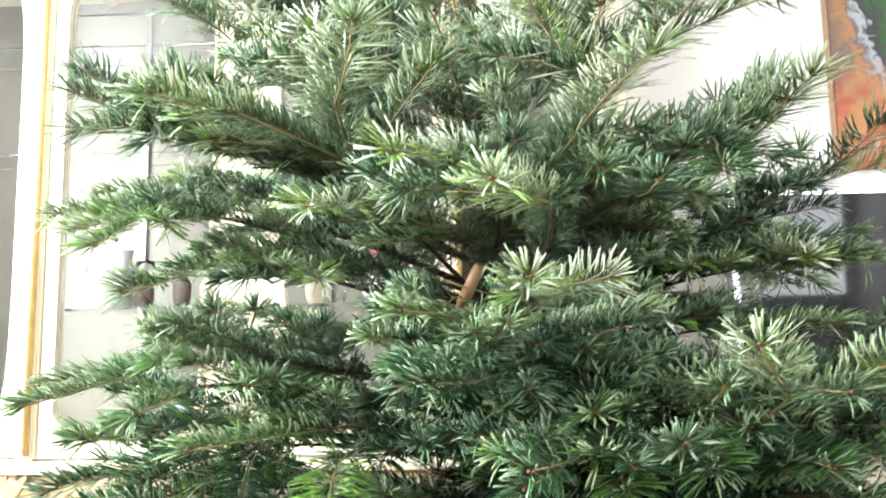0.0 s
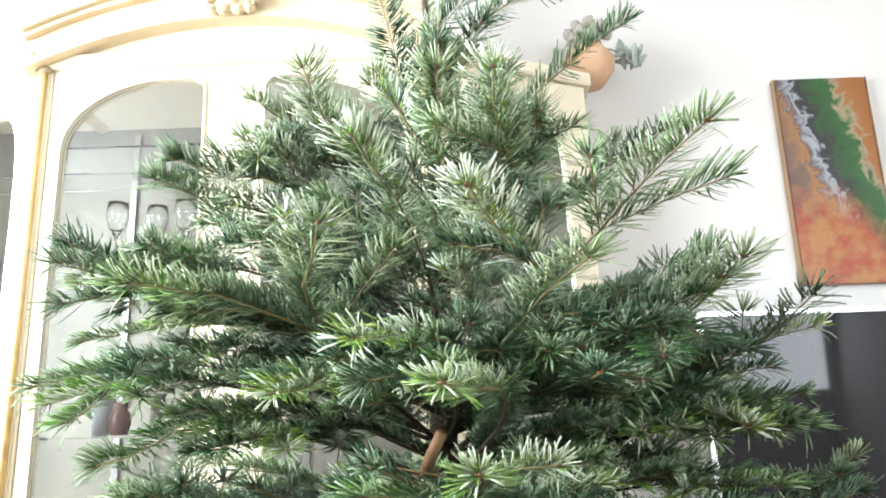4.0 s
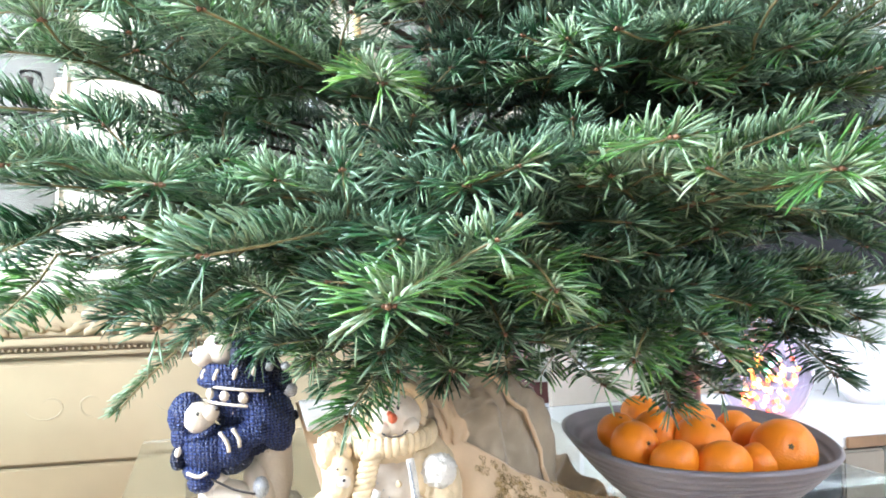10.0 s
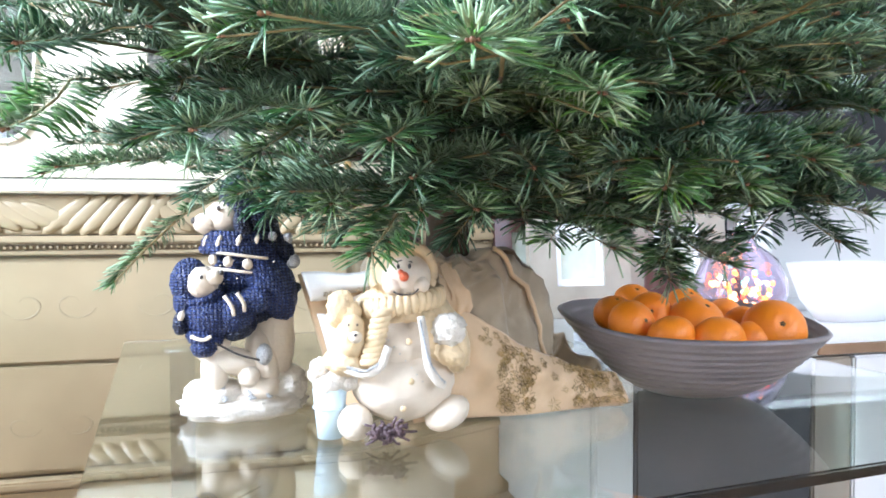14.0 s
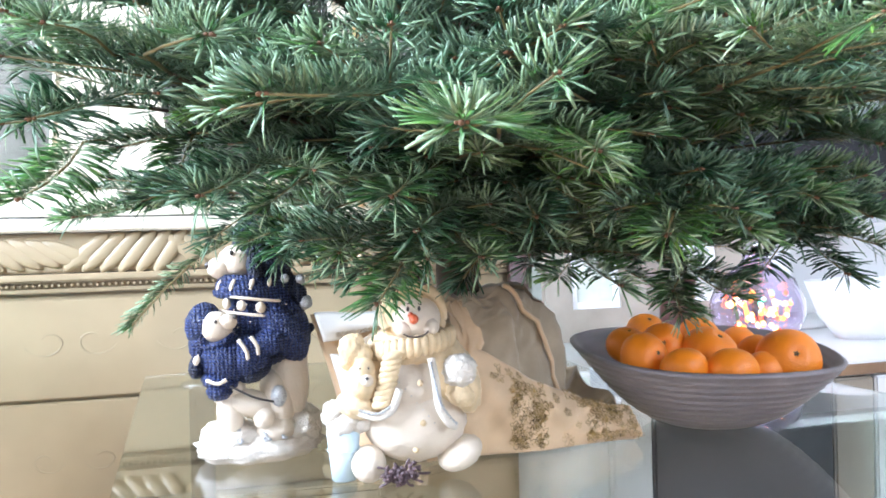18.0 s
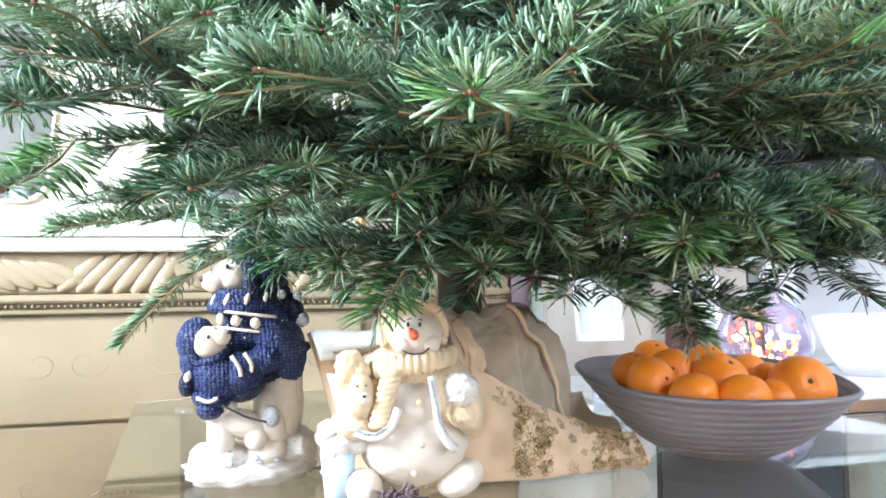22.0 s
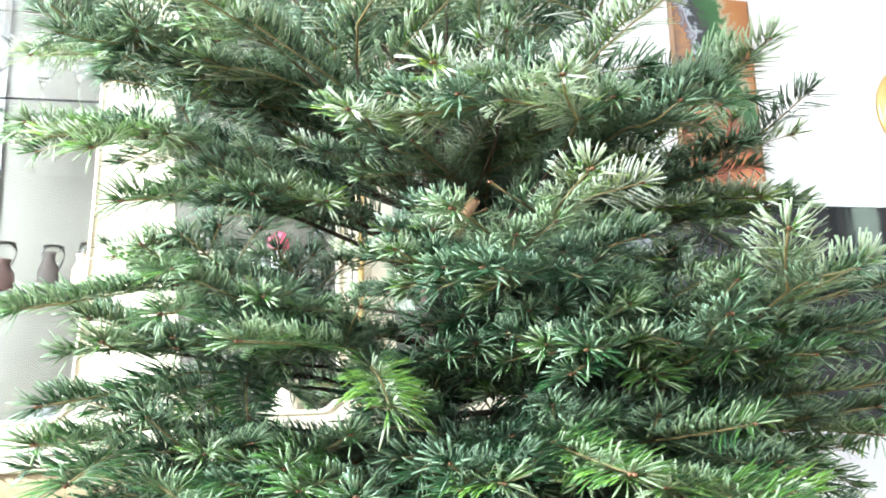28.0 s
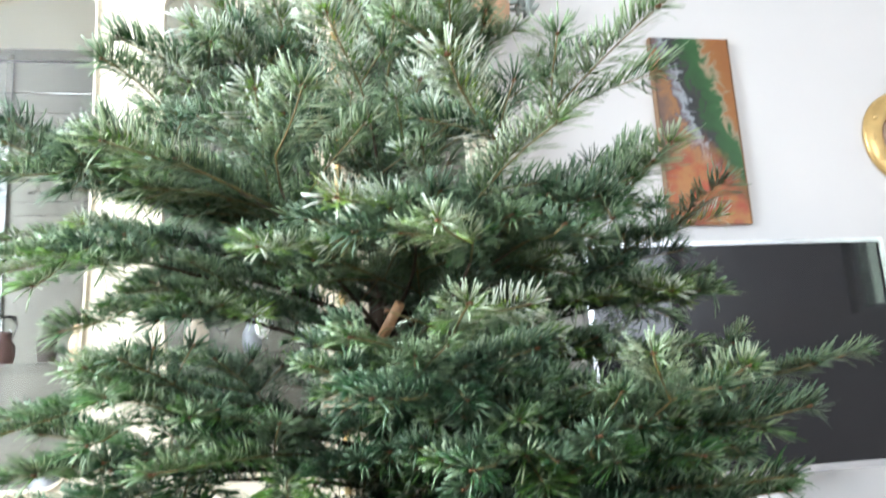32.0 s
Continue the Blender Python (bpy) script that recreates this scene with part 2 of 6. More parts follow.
def canvas_material():
    """Poured paint: slanting streaks of grey, white, dark and green over orange and red."""
    m = bpy.data.materials.new("poured_paint")
    m.use_nodes = True
    t = m.node_tree
    b = t.nodes["Principled BSDF"]
    b.inputs["Roughness"].default_value = 0.35
    co, sep = t.nodes.new("ShaderNodeTexCoord"), t.nodes.new("ShaderNodeSeparateXYZ")
    t.links.new(co.outputs["Object"], sep.inputs[0])
    n1 = t.nodes.new("ShaderNodeTexNoise")
    n1.inputs["Scale"].default_value, n1.inputs["Detail"].default_value, n1.inputs["Distortion"].default_value = 16, 14, 1.6
    t.links.new(co.outputs["Object"], n1.inputs["Vector"])

    def calc(op, a, c):
        n = t.nodes.new("ShaderNodeMath")
        n.operation = op
        for k, v in ((0, a), (1, c)):
            if isinstance(v, (int, float)):
                n.inputs[k].default_value = v
            else:
                t.links.new(v, n.inputs[k])
        return n.outputs[0]

    u = calc("ADD", calc("DIVIDE", sep.outputs["X"], 0.28), 0.5)
    v = calc("DIVIDE", sep.outputs["Z"], 0.65)
    drop = calc("SUBTRACT", 1.0, v)
    q = calc("SUBTRACT", calc("SUBTRACT", u, 0.26), calc("MULTIPLY", drop, 0.66))
    q = calc("ADD", q, calc("MULTIPLY", calc("SUBTRACT", n1.outputs["Fac"], 0.5), 0.55))
    q = calc("ADD", calc("MULTIPLY", q, 0.6), 0.5)
    ramp = t.nodes.new("ShaderNodeValToRGB")
    stops = ((0.0, (0.07, 0.05, 0.055)), (0.24, (0.16, 0.10, 0.075)), (0.33, (0.30, 0.15, 0.06)), (0.35, (0.12, 0.075, 0.075)), (0.38, (0.187, 0.187, 0.209)), (0.42, (0.324, 0.353, 0.382)), (0.455, (0.022, 0.025, 0.029)), (0.50, (0.036, 0.036, 0.036)),
             (0.525, (0.022, 0.072, 0.022)), (0.66, (0.029, 0.101, 0.029)), (0.71, (0.302, 0.245, 0.158)), (0.75, (0.288, 0.122, 0.036)), (1.0, (0.259, 0.094, 0.029)))
    el = ramp.color_ramp.elements
    while len(el) < len(stops):
        el.new(0.5)
    for e, (p, c) in zip(el, stops):
        e.position, e.color = p, (*c, 1)
    t.links.new(q, ramp.inputs["Fac"])
    fire = t.nodes.new("ShaderNodeValToRGB")
    fire.color_ramp.elements[0].color, fire.color_ramp.elements[1].color = (0.30, 0.05, 0.018, 1), (0.36, 0.16, 0.05, 1)
    fire.color_ramp.elements[0].position, fire.color_ramp.elements[1].position = 0.38, 0.62
    n2 = t.nodes.new("ShaderNodeTexNoise")
    n2.inputs["Scale"].default_value, n2.inputs["Detail"].default_value = 22, 6
    t.links.new(co.outputs["Object"], n2.inputs["Vector"])
    t.links.new(n2.outputs["Fac"], fire.inputs["Fac"])
    low = calc("SUBTRACT", calc("ADD", calc("MULTIPLY", calc("SUBTRACT", 0.36, v), 5.0), calc("MULTIPLY", n1.outputs["Fac"], 1.2)), calc("MULTIPLY", calc("MAXIMUM", calc("SUBTRACT", u, 0.62), 0.0), 3.0))
    mix = t.nodes.new("ShaderNodeMix")
    mix.data_type = "RGBA"
    cl = t.nodes.new("ShaderNodeClamp")
    t.links.new(low, cl.inputs[0])
    t.links.new(cl.outputs[0], mix.inputs["Factor"])
    t.links.new(ramp.outputs[0], mix.inputs["A"])
    t.links.new(fire.outputs[0], mix.inputs["B"])
    t.links.new(mix.outputs["Result"], b.inputs["Base Color"])
    bp = t.nodes.new("ShaderNodeBump")
    bp.inputs["Strength"].default_value, bp.inputs["Distance"].default_value = 0.5, 0.003
    t.links.new(n2.outputs["Fac"], bp.inputs["Height"])
    t.links.new(bp.outputs["Normal"], b.inputs["Normal"])
    return m


CANVAS = canvas_material()

# ---- building helpers ----


def mesh_of(name, bm, mat, smooth=False):
    me = bpy.data.meshes.new(name)
    bm.to_mesh(me)
    bm.free()
    for m in mat if isinstance(mat, (list, tuple)) else [mat]:
        me.materials.append(m)
    if smooth:
        me.polygons.foreach_set("use_smooth", [True] * len(me.polygons))
    return me


def part(name, bm, mat, parent=None, label="", smooth=False, at=None):
    ob = new(name, mesh_of(name, bm, mat, smooth))
    if parent:
        ob.parent = parent
    if at is not None:
        ob.matrix_basis = at
    return tagged(ob, label)


def thing(name, at, label, category, group="", kind=""):
    ob = new(name)
    ob.empty_display_size = 0.05
    ob.matrix_basis = at
    return tagged(ob, label, category, group, kind)


def box(x0, x1, y0, y1, z0, z1, bevel=0.0, bm=None):
    bm = bm or bmesh.new()
    vs = [bm.verts.new((x, y, z)) for x in (x0, x1) for y in (y0, y1) for z in (z0, z1)]
    fs = [bm.faces.new([vs[i] for i in f]) for f in ((0, 1, 3, 2), (4, 6, 7, 5), (0, 4, 5, 1), (2, 3, 7, 6), (0, 2, 6, 4), (1, 5, 7, 3))]
    if bevel:
        bmesh.ops.bevel(bm, geom=list({e for f in fs for e in f.edges}), offset=bevel, segments=2, affect="EDGES")
    return bm


def prism(outline, y0, y1, bm=None):
    """An outline in x and z, drawn out along y."""
    bm = bm or bmesh.new()
    a = [bm.verts.new((x, y0, z)) for x, z in outline]
    b = [bm.verts.new((x, y1, z)) for x, z in outline]
    bm.faces.new(a)
    bm.faces.new(b[::-1])
    n = len(a)
    for i in range(n):
        bm.faces.new((a[i], b[i], b[(i + 1) % n], a[(i + 1) % n]))
    bmesh.ops.recalc_face_normals(bm, faces=bm.faces)
    return bm


def lathe(profile, seg=32, bm=None, wob=None):
    bm = bm or bmesh.new()
    rings = []
    for r, z in profile:
        if r < 1e-5:
            rings.append([bm.verts.new((0, 0, z))])
        else:
            rings.append([bm.verts.new((r * math.cos(2 * math.pi * i / seg), r * math.sin(2 * math.pi * i / seg), z)) for i in range(seg)])
    for a, b in zip(rings, rings[1:]):
        for i in range(seg):
            j = (i + 1) % seg
            if len(a) == 1 and len(b) == 1:
                continue
            if len(a) == 1:
                bm.faces.new((a[0], b[j], b[i]))
            elif len(b) == 1:
                bm.faces.new((a[i], a[j], b[0]))
            else:
                bm.faces.new((a[i], a[j], b[j], b[i]))
    bmesh.ops.recalc_face_normals(bm, faces=bm.faces)
    return bm


def blob(bm, centre, size, rot=(0, 0, 0), sub=3, lump=0.0, freq=8.0):
    """A rounded lump added to a mesh."""
    got = bmesh.ops.create_icosphere(bm, subdivisions=sub, radius=1.0)["verts"]
    m = Matrix.LocRotScale(centre, Euler([radians(a) for a in rot]), size)
    for v in got:
        d = v.co.copy()
        if lump:
            v.co = d * (1 + lump * noise.noise(d * freq + Vector(centre) * 50))
        v.co = m @ v.co
    return got


def tube(bm, points, radii, seg=8):
    pts = [Vector(p) for p in points]
    rings = []
    up = Vector((0.3, 0.2, 1)).normalized()
    for i, p in enumerate(pts):
        d = (pts[min(i + 1, len(pts) - 1)] - pts[max(i - 1, 0)]).normalized()
        a = d.cross(up)
        if a.length < 1e-3:
            a = d.cross(Vector((1, 0, 0)))
        a.normalize()
        b = a.cross(d)
        rings.append([bm.verts.new(p + radii[i] * (a * math.cos(2 * math.pi * k / seg) + b * math.sin(2 * math.pi * k / seg))) for k in range(seg)])
    for r, q in zip(rings, rings[1:]):
        for k in range(seg):
            bm.faces.new((r[k], r[(k + 1) % seg], q[(k + 1) % seg], q[k]))
    bm.faces.new(rings[0][::-1])
    bm.faces.new(rings[-1])
    return bm


def ring_plate(outer, inner, y0, y1, bm=None):
    """A plate with one opening: outer and inner outlines in x and z with as many points."""
    bm = bm or bmesh.new()
    n = len(outer)
    rows = [[bm.verts.new((x, y, z)) for x, z in line] for line, y in ((outer, y0), (inner, y0), (inner, y1), (outer, y1))]
    for a, c in zip(rows, rows[1:] + rows[:1]):
        for i in range(n):
            j = (i + 1) % n
            bm.faces.new((a[i], a[j], c[j], c[i]))
    bmesh.ops.recalc_face_normals(bm, faces=bm.faces)
    return bm


def framed(inner, x0, x1, z0, z1):
    """The points of a rectangle's edge that lie behind each point of an inner outline."""
    cx, cz = sum(p[0] for p in inner) / len(inner), (z0 + z1) / 2
    out = []
    for x, z in inner:
        dx, dz = x - cx, z - cz
        k = min((x1 - cx) / dx if dx > 1e-6 else (x0 - cx) / dx if dx < -1e-6 else 9e9, (z1 - cz) / dz if dz > 1e-6 else (z0 - cz) / dz if dz < -1e-6 else 9e9)
        out.append((cx + dx * k, cz + dz * k))
    for corner in ((x0, z0), (x1, z0), (x1, z1), (x0, z1)):
        i = min(range(len(out)), key=lambda k: (out[k][0] - corner[0]) ** 2 + (out[k][1] - corner[1]) ** 2)
        out[i] = corner
    return out


def sheet(fn, nu, nv, bm=None, thick=0.0):
    """A curved sheet from a function of u and v in 0..1."""
    bm = bm or bmesh.new()
    g = [[bm.verts.new(fn(i / nu, j / nv)) for j in range(nv + 1)] for i in range(nu + 1)]
    for i in range(nu):
        for j in range(nv):
            bm.faces.new((g[i][j], g[i + 1][j], g[i + 1][j + 1], g[i][j + 1]))
    bmesh.ops.recalc_face_normals(bm, faces=bm.faces)
    if thick:
        bmesh.ops.solidify(bm, geom=bm.faces[:], thickness=thick)
    return bm


def paint(bm, start, index):
    """Give every face made since start the material slot index."""
    bm.faces.ensure_lookup_table()
    for f in bm.faces[start:]:
        f.material_index = index
        f.smooth = True
    return len(bm.faces)


# ---- the room ----
X0, X1, Y0, Y1, H = -2.4, 3.4, -2.9, 2.215, 2.585


def wall(name, bm, label):
    return tagged(part(name, bm, WALL), label, "wall", kind="structure")


wall("wall_north", box(X0 - 0.2, X1 + 0.2, Y1, Y1 + 0.2, 0, H), "white painted plaster wall behind the cabinet")
b = box(X0 - 0.2, X0, Y0, -0.55, 0, H)
box(X0 - 0.2, X0, 1.55, Y1, 0, H, bm=b)
box(X0 - 0.2, X0, -0.55, 1.55, 0, 1.32, bm=b)
box(X0 - 0.2, X0, -0.55, 1.55, 2.48, H, bm=b)
wall("wall_west", b, "white painted wall with a window opening")
b = box(X0 - 0.2, 1.15, Y0 - 0.2, Y0, 0, H)
box(3.35, X1 + 0.2, Y0 - 0.2, Y0, 0, H, bm=b)
box(1.15, 3.35, Y0 - 0.2, Y0, 0, 1.32, bm=b)
box(1.15, 3.35, Y0 - 0.2, Y0, 2.48, H, bm=b)
wall("wall_south", b, "white painted wall with a window opening")
WY0, WY1, WZ0, WZ1 = -0.44, -0.02, 1.34, 2.05
b = box(X1, X1 + 0.2, Y0, WY0, 0, H)
box(X1, X1 + 0.2, WY1, Y1, 0, H, bm=b)
box(X1, X1 + 0.2, WY0, WY1, 0, WZ0, bm=b)
box(X1, X1 + 0.2, WY0, WY1, WZ1, H, bm=b)
wall("wall_east", b, "white painted side wall with a small window")
win = thing("window_1", pose(X1 + 0.1, (WY0 + WY1) / 2, WZ0), "small white framed window in the side wall", "window", kind="structure")
hw, hh = (WY1 - WY0) / 2, WZ1 - WZ0
part("window_frame", ring_plate([(-hw, 0), (hw, 0), (hw, hh), (-hw, hh)], [(-hw + 0.04, 0.04), (hw - 0.04, 0.04), (hw - 0.04, hh - 0.04), (-hw + 0.04, hh - 0.04)], -0.03, 0.03), WHITE, win, at=pose(0, 0, 0, 0, 0, 90))
DAYLIGHT = material("daylight_green", (0.30, 0.42, 0.28), 0.9, vary=0.3, scale=1.5)
glare = DAYLIGHT.node_tree.nodes["Principled BSDF"]
glare.inputs["Emission Color"].default_value, glare.inputs["Emission Strength"].default_value = (0.85, 1.0, 0.82, 1), 9
tagged(part("backdrop", box(X1 + 1.6, X1 + 1.65, -2.2, 1.6, 0.2, 3.6), DAYLIGHT), "bright garden seen through the side window", "backdrop", kind="structure")
pane = part("pane", box(-hw + 0.04, hw - 0.04, -0.003, 0.003, 0.04, hh - 0.04), GLASS, win, "clear glass pane", at=pose(0, 0, 0, 0, 0, 90))
pane.visible_shadow = False
tagged(part("ceiling", box(X0 - 0.2, X1 + 0.2, Y0 - 0.2, Y1 + 0.2, H, H + 0.2), CEIL), "flat white painted ceiling", "ceiling", kind="structure")
floor = tagged(part("floor", box(X0 - 0.2, X1 + 0.2, Y0 - 0.2, Y1 + 0.2, -0.1, -0.012), SHADEWOOD), "brown wooden floor of long boards", "floor", kind="structure")

# ---- display cabinet ----
CX, CF = -0.466, 1.80
cab = thing("display_cabinet", pose(CX, CF, 0), "tall ivory lacquered display cabinet with arched glass doors and carved mouldings", "cabinet")
HW = 0.50
WX, WY = 0.93, 0.20


def cab_part(name, bm, mat, label="", smooth=False, parent=None):
    return part(name, bm, mat, parent or cab, label, smooth)


def canted(name, z0, z1, grow, mat, label="", y_back=0.40):
    """A slab over the front and both canted wings."""
    o = [(-WX - grow, y_back), (-WX - grow, WY - grow * 0.6), (-HW - grow * 0.4, -grow), (HW + grow * 0.4, -grow), (WX + grow, WY - grow * 0.6), (WX + grow, y_back)]
    bm = bmesh.new()
    lo = [bm.verts.new((x, y, z0)) for x, y in o]
    hi = [bm.verts.new((x, y, z1)) for x, y in o]
    bm.faces.new(lo[::-1])
    bm.faces.new(hi)
    for i in range(6):
        j = (i + 1) % 6
        bm.faces.new((lo[i], lo[j], hi[j], hi[i]))
    bmesh.ops.bevel(bm, geom=bm.edges[:], offset=min(0.004, (z1 - z0) * 0.3), segments=2, affect="EDGES")
    bmesh.ops.recalc_face_normals(bm, faces=bm.faces)
    return cab_part(name, bm, mat, label)


canted("base", 0.19, 0.61, 0.0, CREAM, "cream wooden base with faded painted scrolls")
canted("skirting", 0.0, 0.17, 0.025, CREAM, "carved cream skirting")
canted("skirting_moulding", 0.172, 0.188, 0.035, CREAM)
canted("lower_moulding", 0.612, 0.622, 0.012, CREAM)
canted("upper_moulding", 0.634, 0.650, 0.022, CREAM)
canted("bead_ground", 0.6222, 0.6338, 0.004, CREAM)
canted("frieze", 0.652, 0.728, 0.010, CREAM, "cream frieze carved with slanting leaves")
canted("top_moulding", 0.730, 0.756, 0.030, IVORY)
# drawer lines and painted scrolls
cab_part("drawer_front", box(-HW + 0.012, HW - 0.012, -0.010, -0.001, 0.408, 0.600, 0.003), CREAM)
cab_part("drawer_front", box(-HW + 0.012, HW - 0.012, -0.010, -0.001, 0.200, 0.402, 0.003), CREAM)


def scroll(cx, cz, flip, size, parent):
    pts = []
    for i in range(15):
        a = i / 14 * 5.4
        r = size * (0.25 + 0.75 * i / 14)
        pts.append((cx + flip * r * math.cos(a + 0.6), -0.0105, cz + r * 0.8 * math.sin(a + 0.6)))
    bm = bmesh.new()
    tube(bm, pts, [0.0006 + 0.0014 * math.sin(i * 0.22) ** 2 for i in range(15)], 6)
    for v in bm.verts:
        v.co.y = -0.0104 + (v.co.y + 0.0105) * 0.06
    part("scroll", bm, FADED, parent, smooth=True)


for cx in (-0.30, -0.08, 0.16, 0.36):
    for flip in (-1, 1):
        scroll(cx + flip * 0.042, 0.52, flip, 0.042, cab)
        scroll(cx + flip * 0.050, 0.29, -flip, 0.034, cab)
# carved leaves and beads
bm = bmesh.new()
blob(bm, (0, 0, 0), (0.0150, 0.0048, 0.056), sub=2)
LEAF = mesh_of("leaf", bm, CREAM, True)
bm = bmesh.new()
blob(bm, (0, 0, 0), (0.0042, 0.004, 0.0045), sub=1)
BEAD = mesh_of("bead", bm, CREAM, True)


def ornament(name, mesh, at):
    ob = new(name, mesh)
    ob.parent, ob.matrix_basis = cab, at


for k in range(32):
    x = -HW + 0.02 + k * (2 * HW - 0.04) / 31
    cell = ((x + 0.06) % 0.36) / 0.36
    lean = (60 if cell < 0.5 else -60) - 40 * (cell % 0.5)
    ornament("leaf", LEAF, pose(x, -0.012, 0.690, 0, lean * 0.85, 0))
for k in range(88):
    ornament("bead", BEAD, pose(-HW + 0.006 + k * 0.01136, -0.012, 0.628))
for side in (-1, 1):
    ang = math.degrees(math.atan2(WY, WX - HW))
    for k in range(18):
        u = (k + 0.5) / 18
        x, y = HW + u * (WX - HW), u * WY - 0.013
        ornament("leaf", LEAF, pose(side * x, y, 0.690, 0, 45 - 90 * ((k % 9) / 9), side * ang))
    for k in range(40):
        u = (k + 0.5) / 40
        ornament("bead", BEAD, pose(side * (HW + u * (WX - HW)), u * WY - 0.013, 0.628))
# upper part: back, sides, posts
# dark colour keeps the lit interior from washing out behind the panes
cab_part("back_panel", box(-WX + 0.02, WX - 0.02, 0.385, 0.40, 0.757, 2.06), material("inner_back", (0.150, 0.140, 0.110), 0.5, vary=0.1, scale=4), "plain dark grey back panel")


def door(side):
    """One arched glass door; side -1 is the one with its hinge at the far left."""
    x_in, x_out = 0.079, 0.434
    outline = []
    r = 0.035
    zt, zl, zb = 1.985, 1.80, 0.83
    for i in range(7):
        a = math.pi / 2 * i / 6
        outline.append((x_in + 0.02 + r - r * math.cos(a) - 0.02, zt - r + r * math.sin(a)))
    for i in range(1, 13):
        a = math.pi / 2 * i / 12
        outline.append((x_in + 0.075 + (x_out - x_in - 0.075) * math.sin(a), zl + (zt - zl) * math.cos(a)))
    for i in range(1, 5):
        outline.append((x_out + 0.0, zl + (zb + 0.04 - zl) * i / 5))
    for i in range(7):
        a = math.pi / 2 * i / 6
        outline.append((x_out - 0.04 + 0.04 * math.cos(a), zb + 0.04 - 0.04 * math.sin(a)))
    for i in range(7):
        a = math.pi / 2 * i / 6
        outline.append((x_in + 0.03 + 0.05 - 0.05 * math.sin(a), zb + 0.05 - 0.05 * math.cos(a)))
    for i in range(1, 9):
        f = i / 9
        outline.append((x_in + 0.03 * (1 - min(1, f * 1.6)) ** 2 * 1.0, zb + 0.05 + (zt - r - zb - 0.05) * f))
    outline = [(side * x, z) for x, z in outline]
    if side < 0:
        outline = outline[::-1]
    xs = sorted((side * 0.0008, side * 0.468))
    edge = framed(outline, xs[0], xs[1], 0.762, 2.06)
    dr = cab_part("door", ring_plate(edge, outline, -0.004, 0.022), IVORY, "ivory door with an arched pane")
    cx, cz = sum(p[0] for p in outline) / len(outline), 1.4
    lip = [(cx + (x - cx) * 1.035, cz + (z - cz) * 1.012) for x, z in outline]
    part("pane_moulding", ring_plate(lip, outline, -0.011, -0.003), IVORY, dr)
    pane = part("pane", prism([(cx + (x - cx) * 0.998, cz + (z - cz) * 0.998) for x, z in outline], 0.006, 0.010), GLASS, dr, "clear glass pane")
    pane.visible_shadow = False


door(-1)
door(1)
for side in (-1, 1):
    nm = "left_post" if side < 0 else "right_post"
    xs = sorted((side * 0.472, side * 0.512))
    post = cab_part(nm, box(xs[0], xs[1], -0.012, 0.03, 0.757, 2.06, 0.006), IVORY)
    b = bmesh.new()
    tube(b, [(side * 0.489, -0.016, 0.77), (side * 0.489, -0.016, 2.02)], [0.0075, 0.0075], 10)
    part("gilt_rod", b, GILT, post, "golden rod", True)
    b = bmesh.new()
    for k in range(9):
        a = k * 0.7
        blob(b, (side * (0.492 + 0.022 * math.sin(a)), -0.022 + 0.008 * math.cos(a * 2), 2.02 + 0.016 * k), (0.020, 0.014, 0.016), (0, 40 * math.sin(a), 0), 2, 0.25, 5)
    part("capital", b, CREAM, post, "carved cream capital", True)
    # canted glazed wing
    m = pose(side * HW, 0.0, 0, 0, 0, side * math.degrees(math.atan2(WY, WX - HW)))
    L = math.hypot(WX - HW, WY)
    inner = [(side * (L * 0.5 + (L * 0.5 - 0.075) * math.copysign(abs(math.cos(a)) ** 0.35, math.cos(a))), 1.38 + 0.55 * math.copysign(abs(math.sin(a)) ** 0.35, math.sin(a))) for a in [2 * math.pi * (i + 0.5) / 28 for i in range(28)]]
    xs = sorted((side * 0.016, side * L))
    wing = part("wing_panel", ring_plate(framed(inner, xs[0], xs[1], 0.762, 2.02), inner, 0.0, 0.022), IVORY, cab, at=m)
    cx = side * L * 0.5
    p = part("pane", prism([(cx + (x - cx) * 0.998, z) for x, z in inner], 0.008, 0.012), GLASS, wing, "clear glass pane")
    p.visible_shadow = False
    b = bmesh.new()
    xs = sorted((side * (WX - 0.02), side * WX))
    cab_part("side_panel", box(xs[0], xs[1], WY + 0.012, 0.40, 0.757, 2.02), IVORY)


def arch(x):
    return 2.245 - 0.45 * x * x


def arched(name, drop0, drop1, y0, y1, mat, label="", half=HW + 0.03):
    """A bar that follows the arched top between two depths under the crest."""
    n = 28
    bm = bmesh.new()
    secs = []
    for i in range(n + 1):
        x = -half + 2 * half * i / n
        z = arch(x)
        secs.append([bm.verts.new((x, y, zz)) for y, zz in ((y0, z - drop1), (y0, z - drop0), (y1, z - drop0), (y1, z - drop1))])
    for a, c in zip(secs, secs[1:]):
        for k in range(4):
            bm.faces.new((a[k], a[(k + 1) % 4], c[(k + 1) % 4], c[k]))
    bm.faces.new(secs[0])
    bm.faces.new(secs[-1][::-1])
    bmesh.ops.recalc_face_normals(bm, faces=bm.faces)
    return cab_part(name, bm, mat, label)


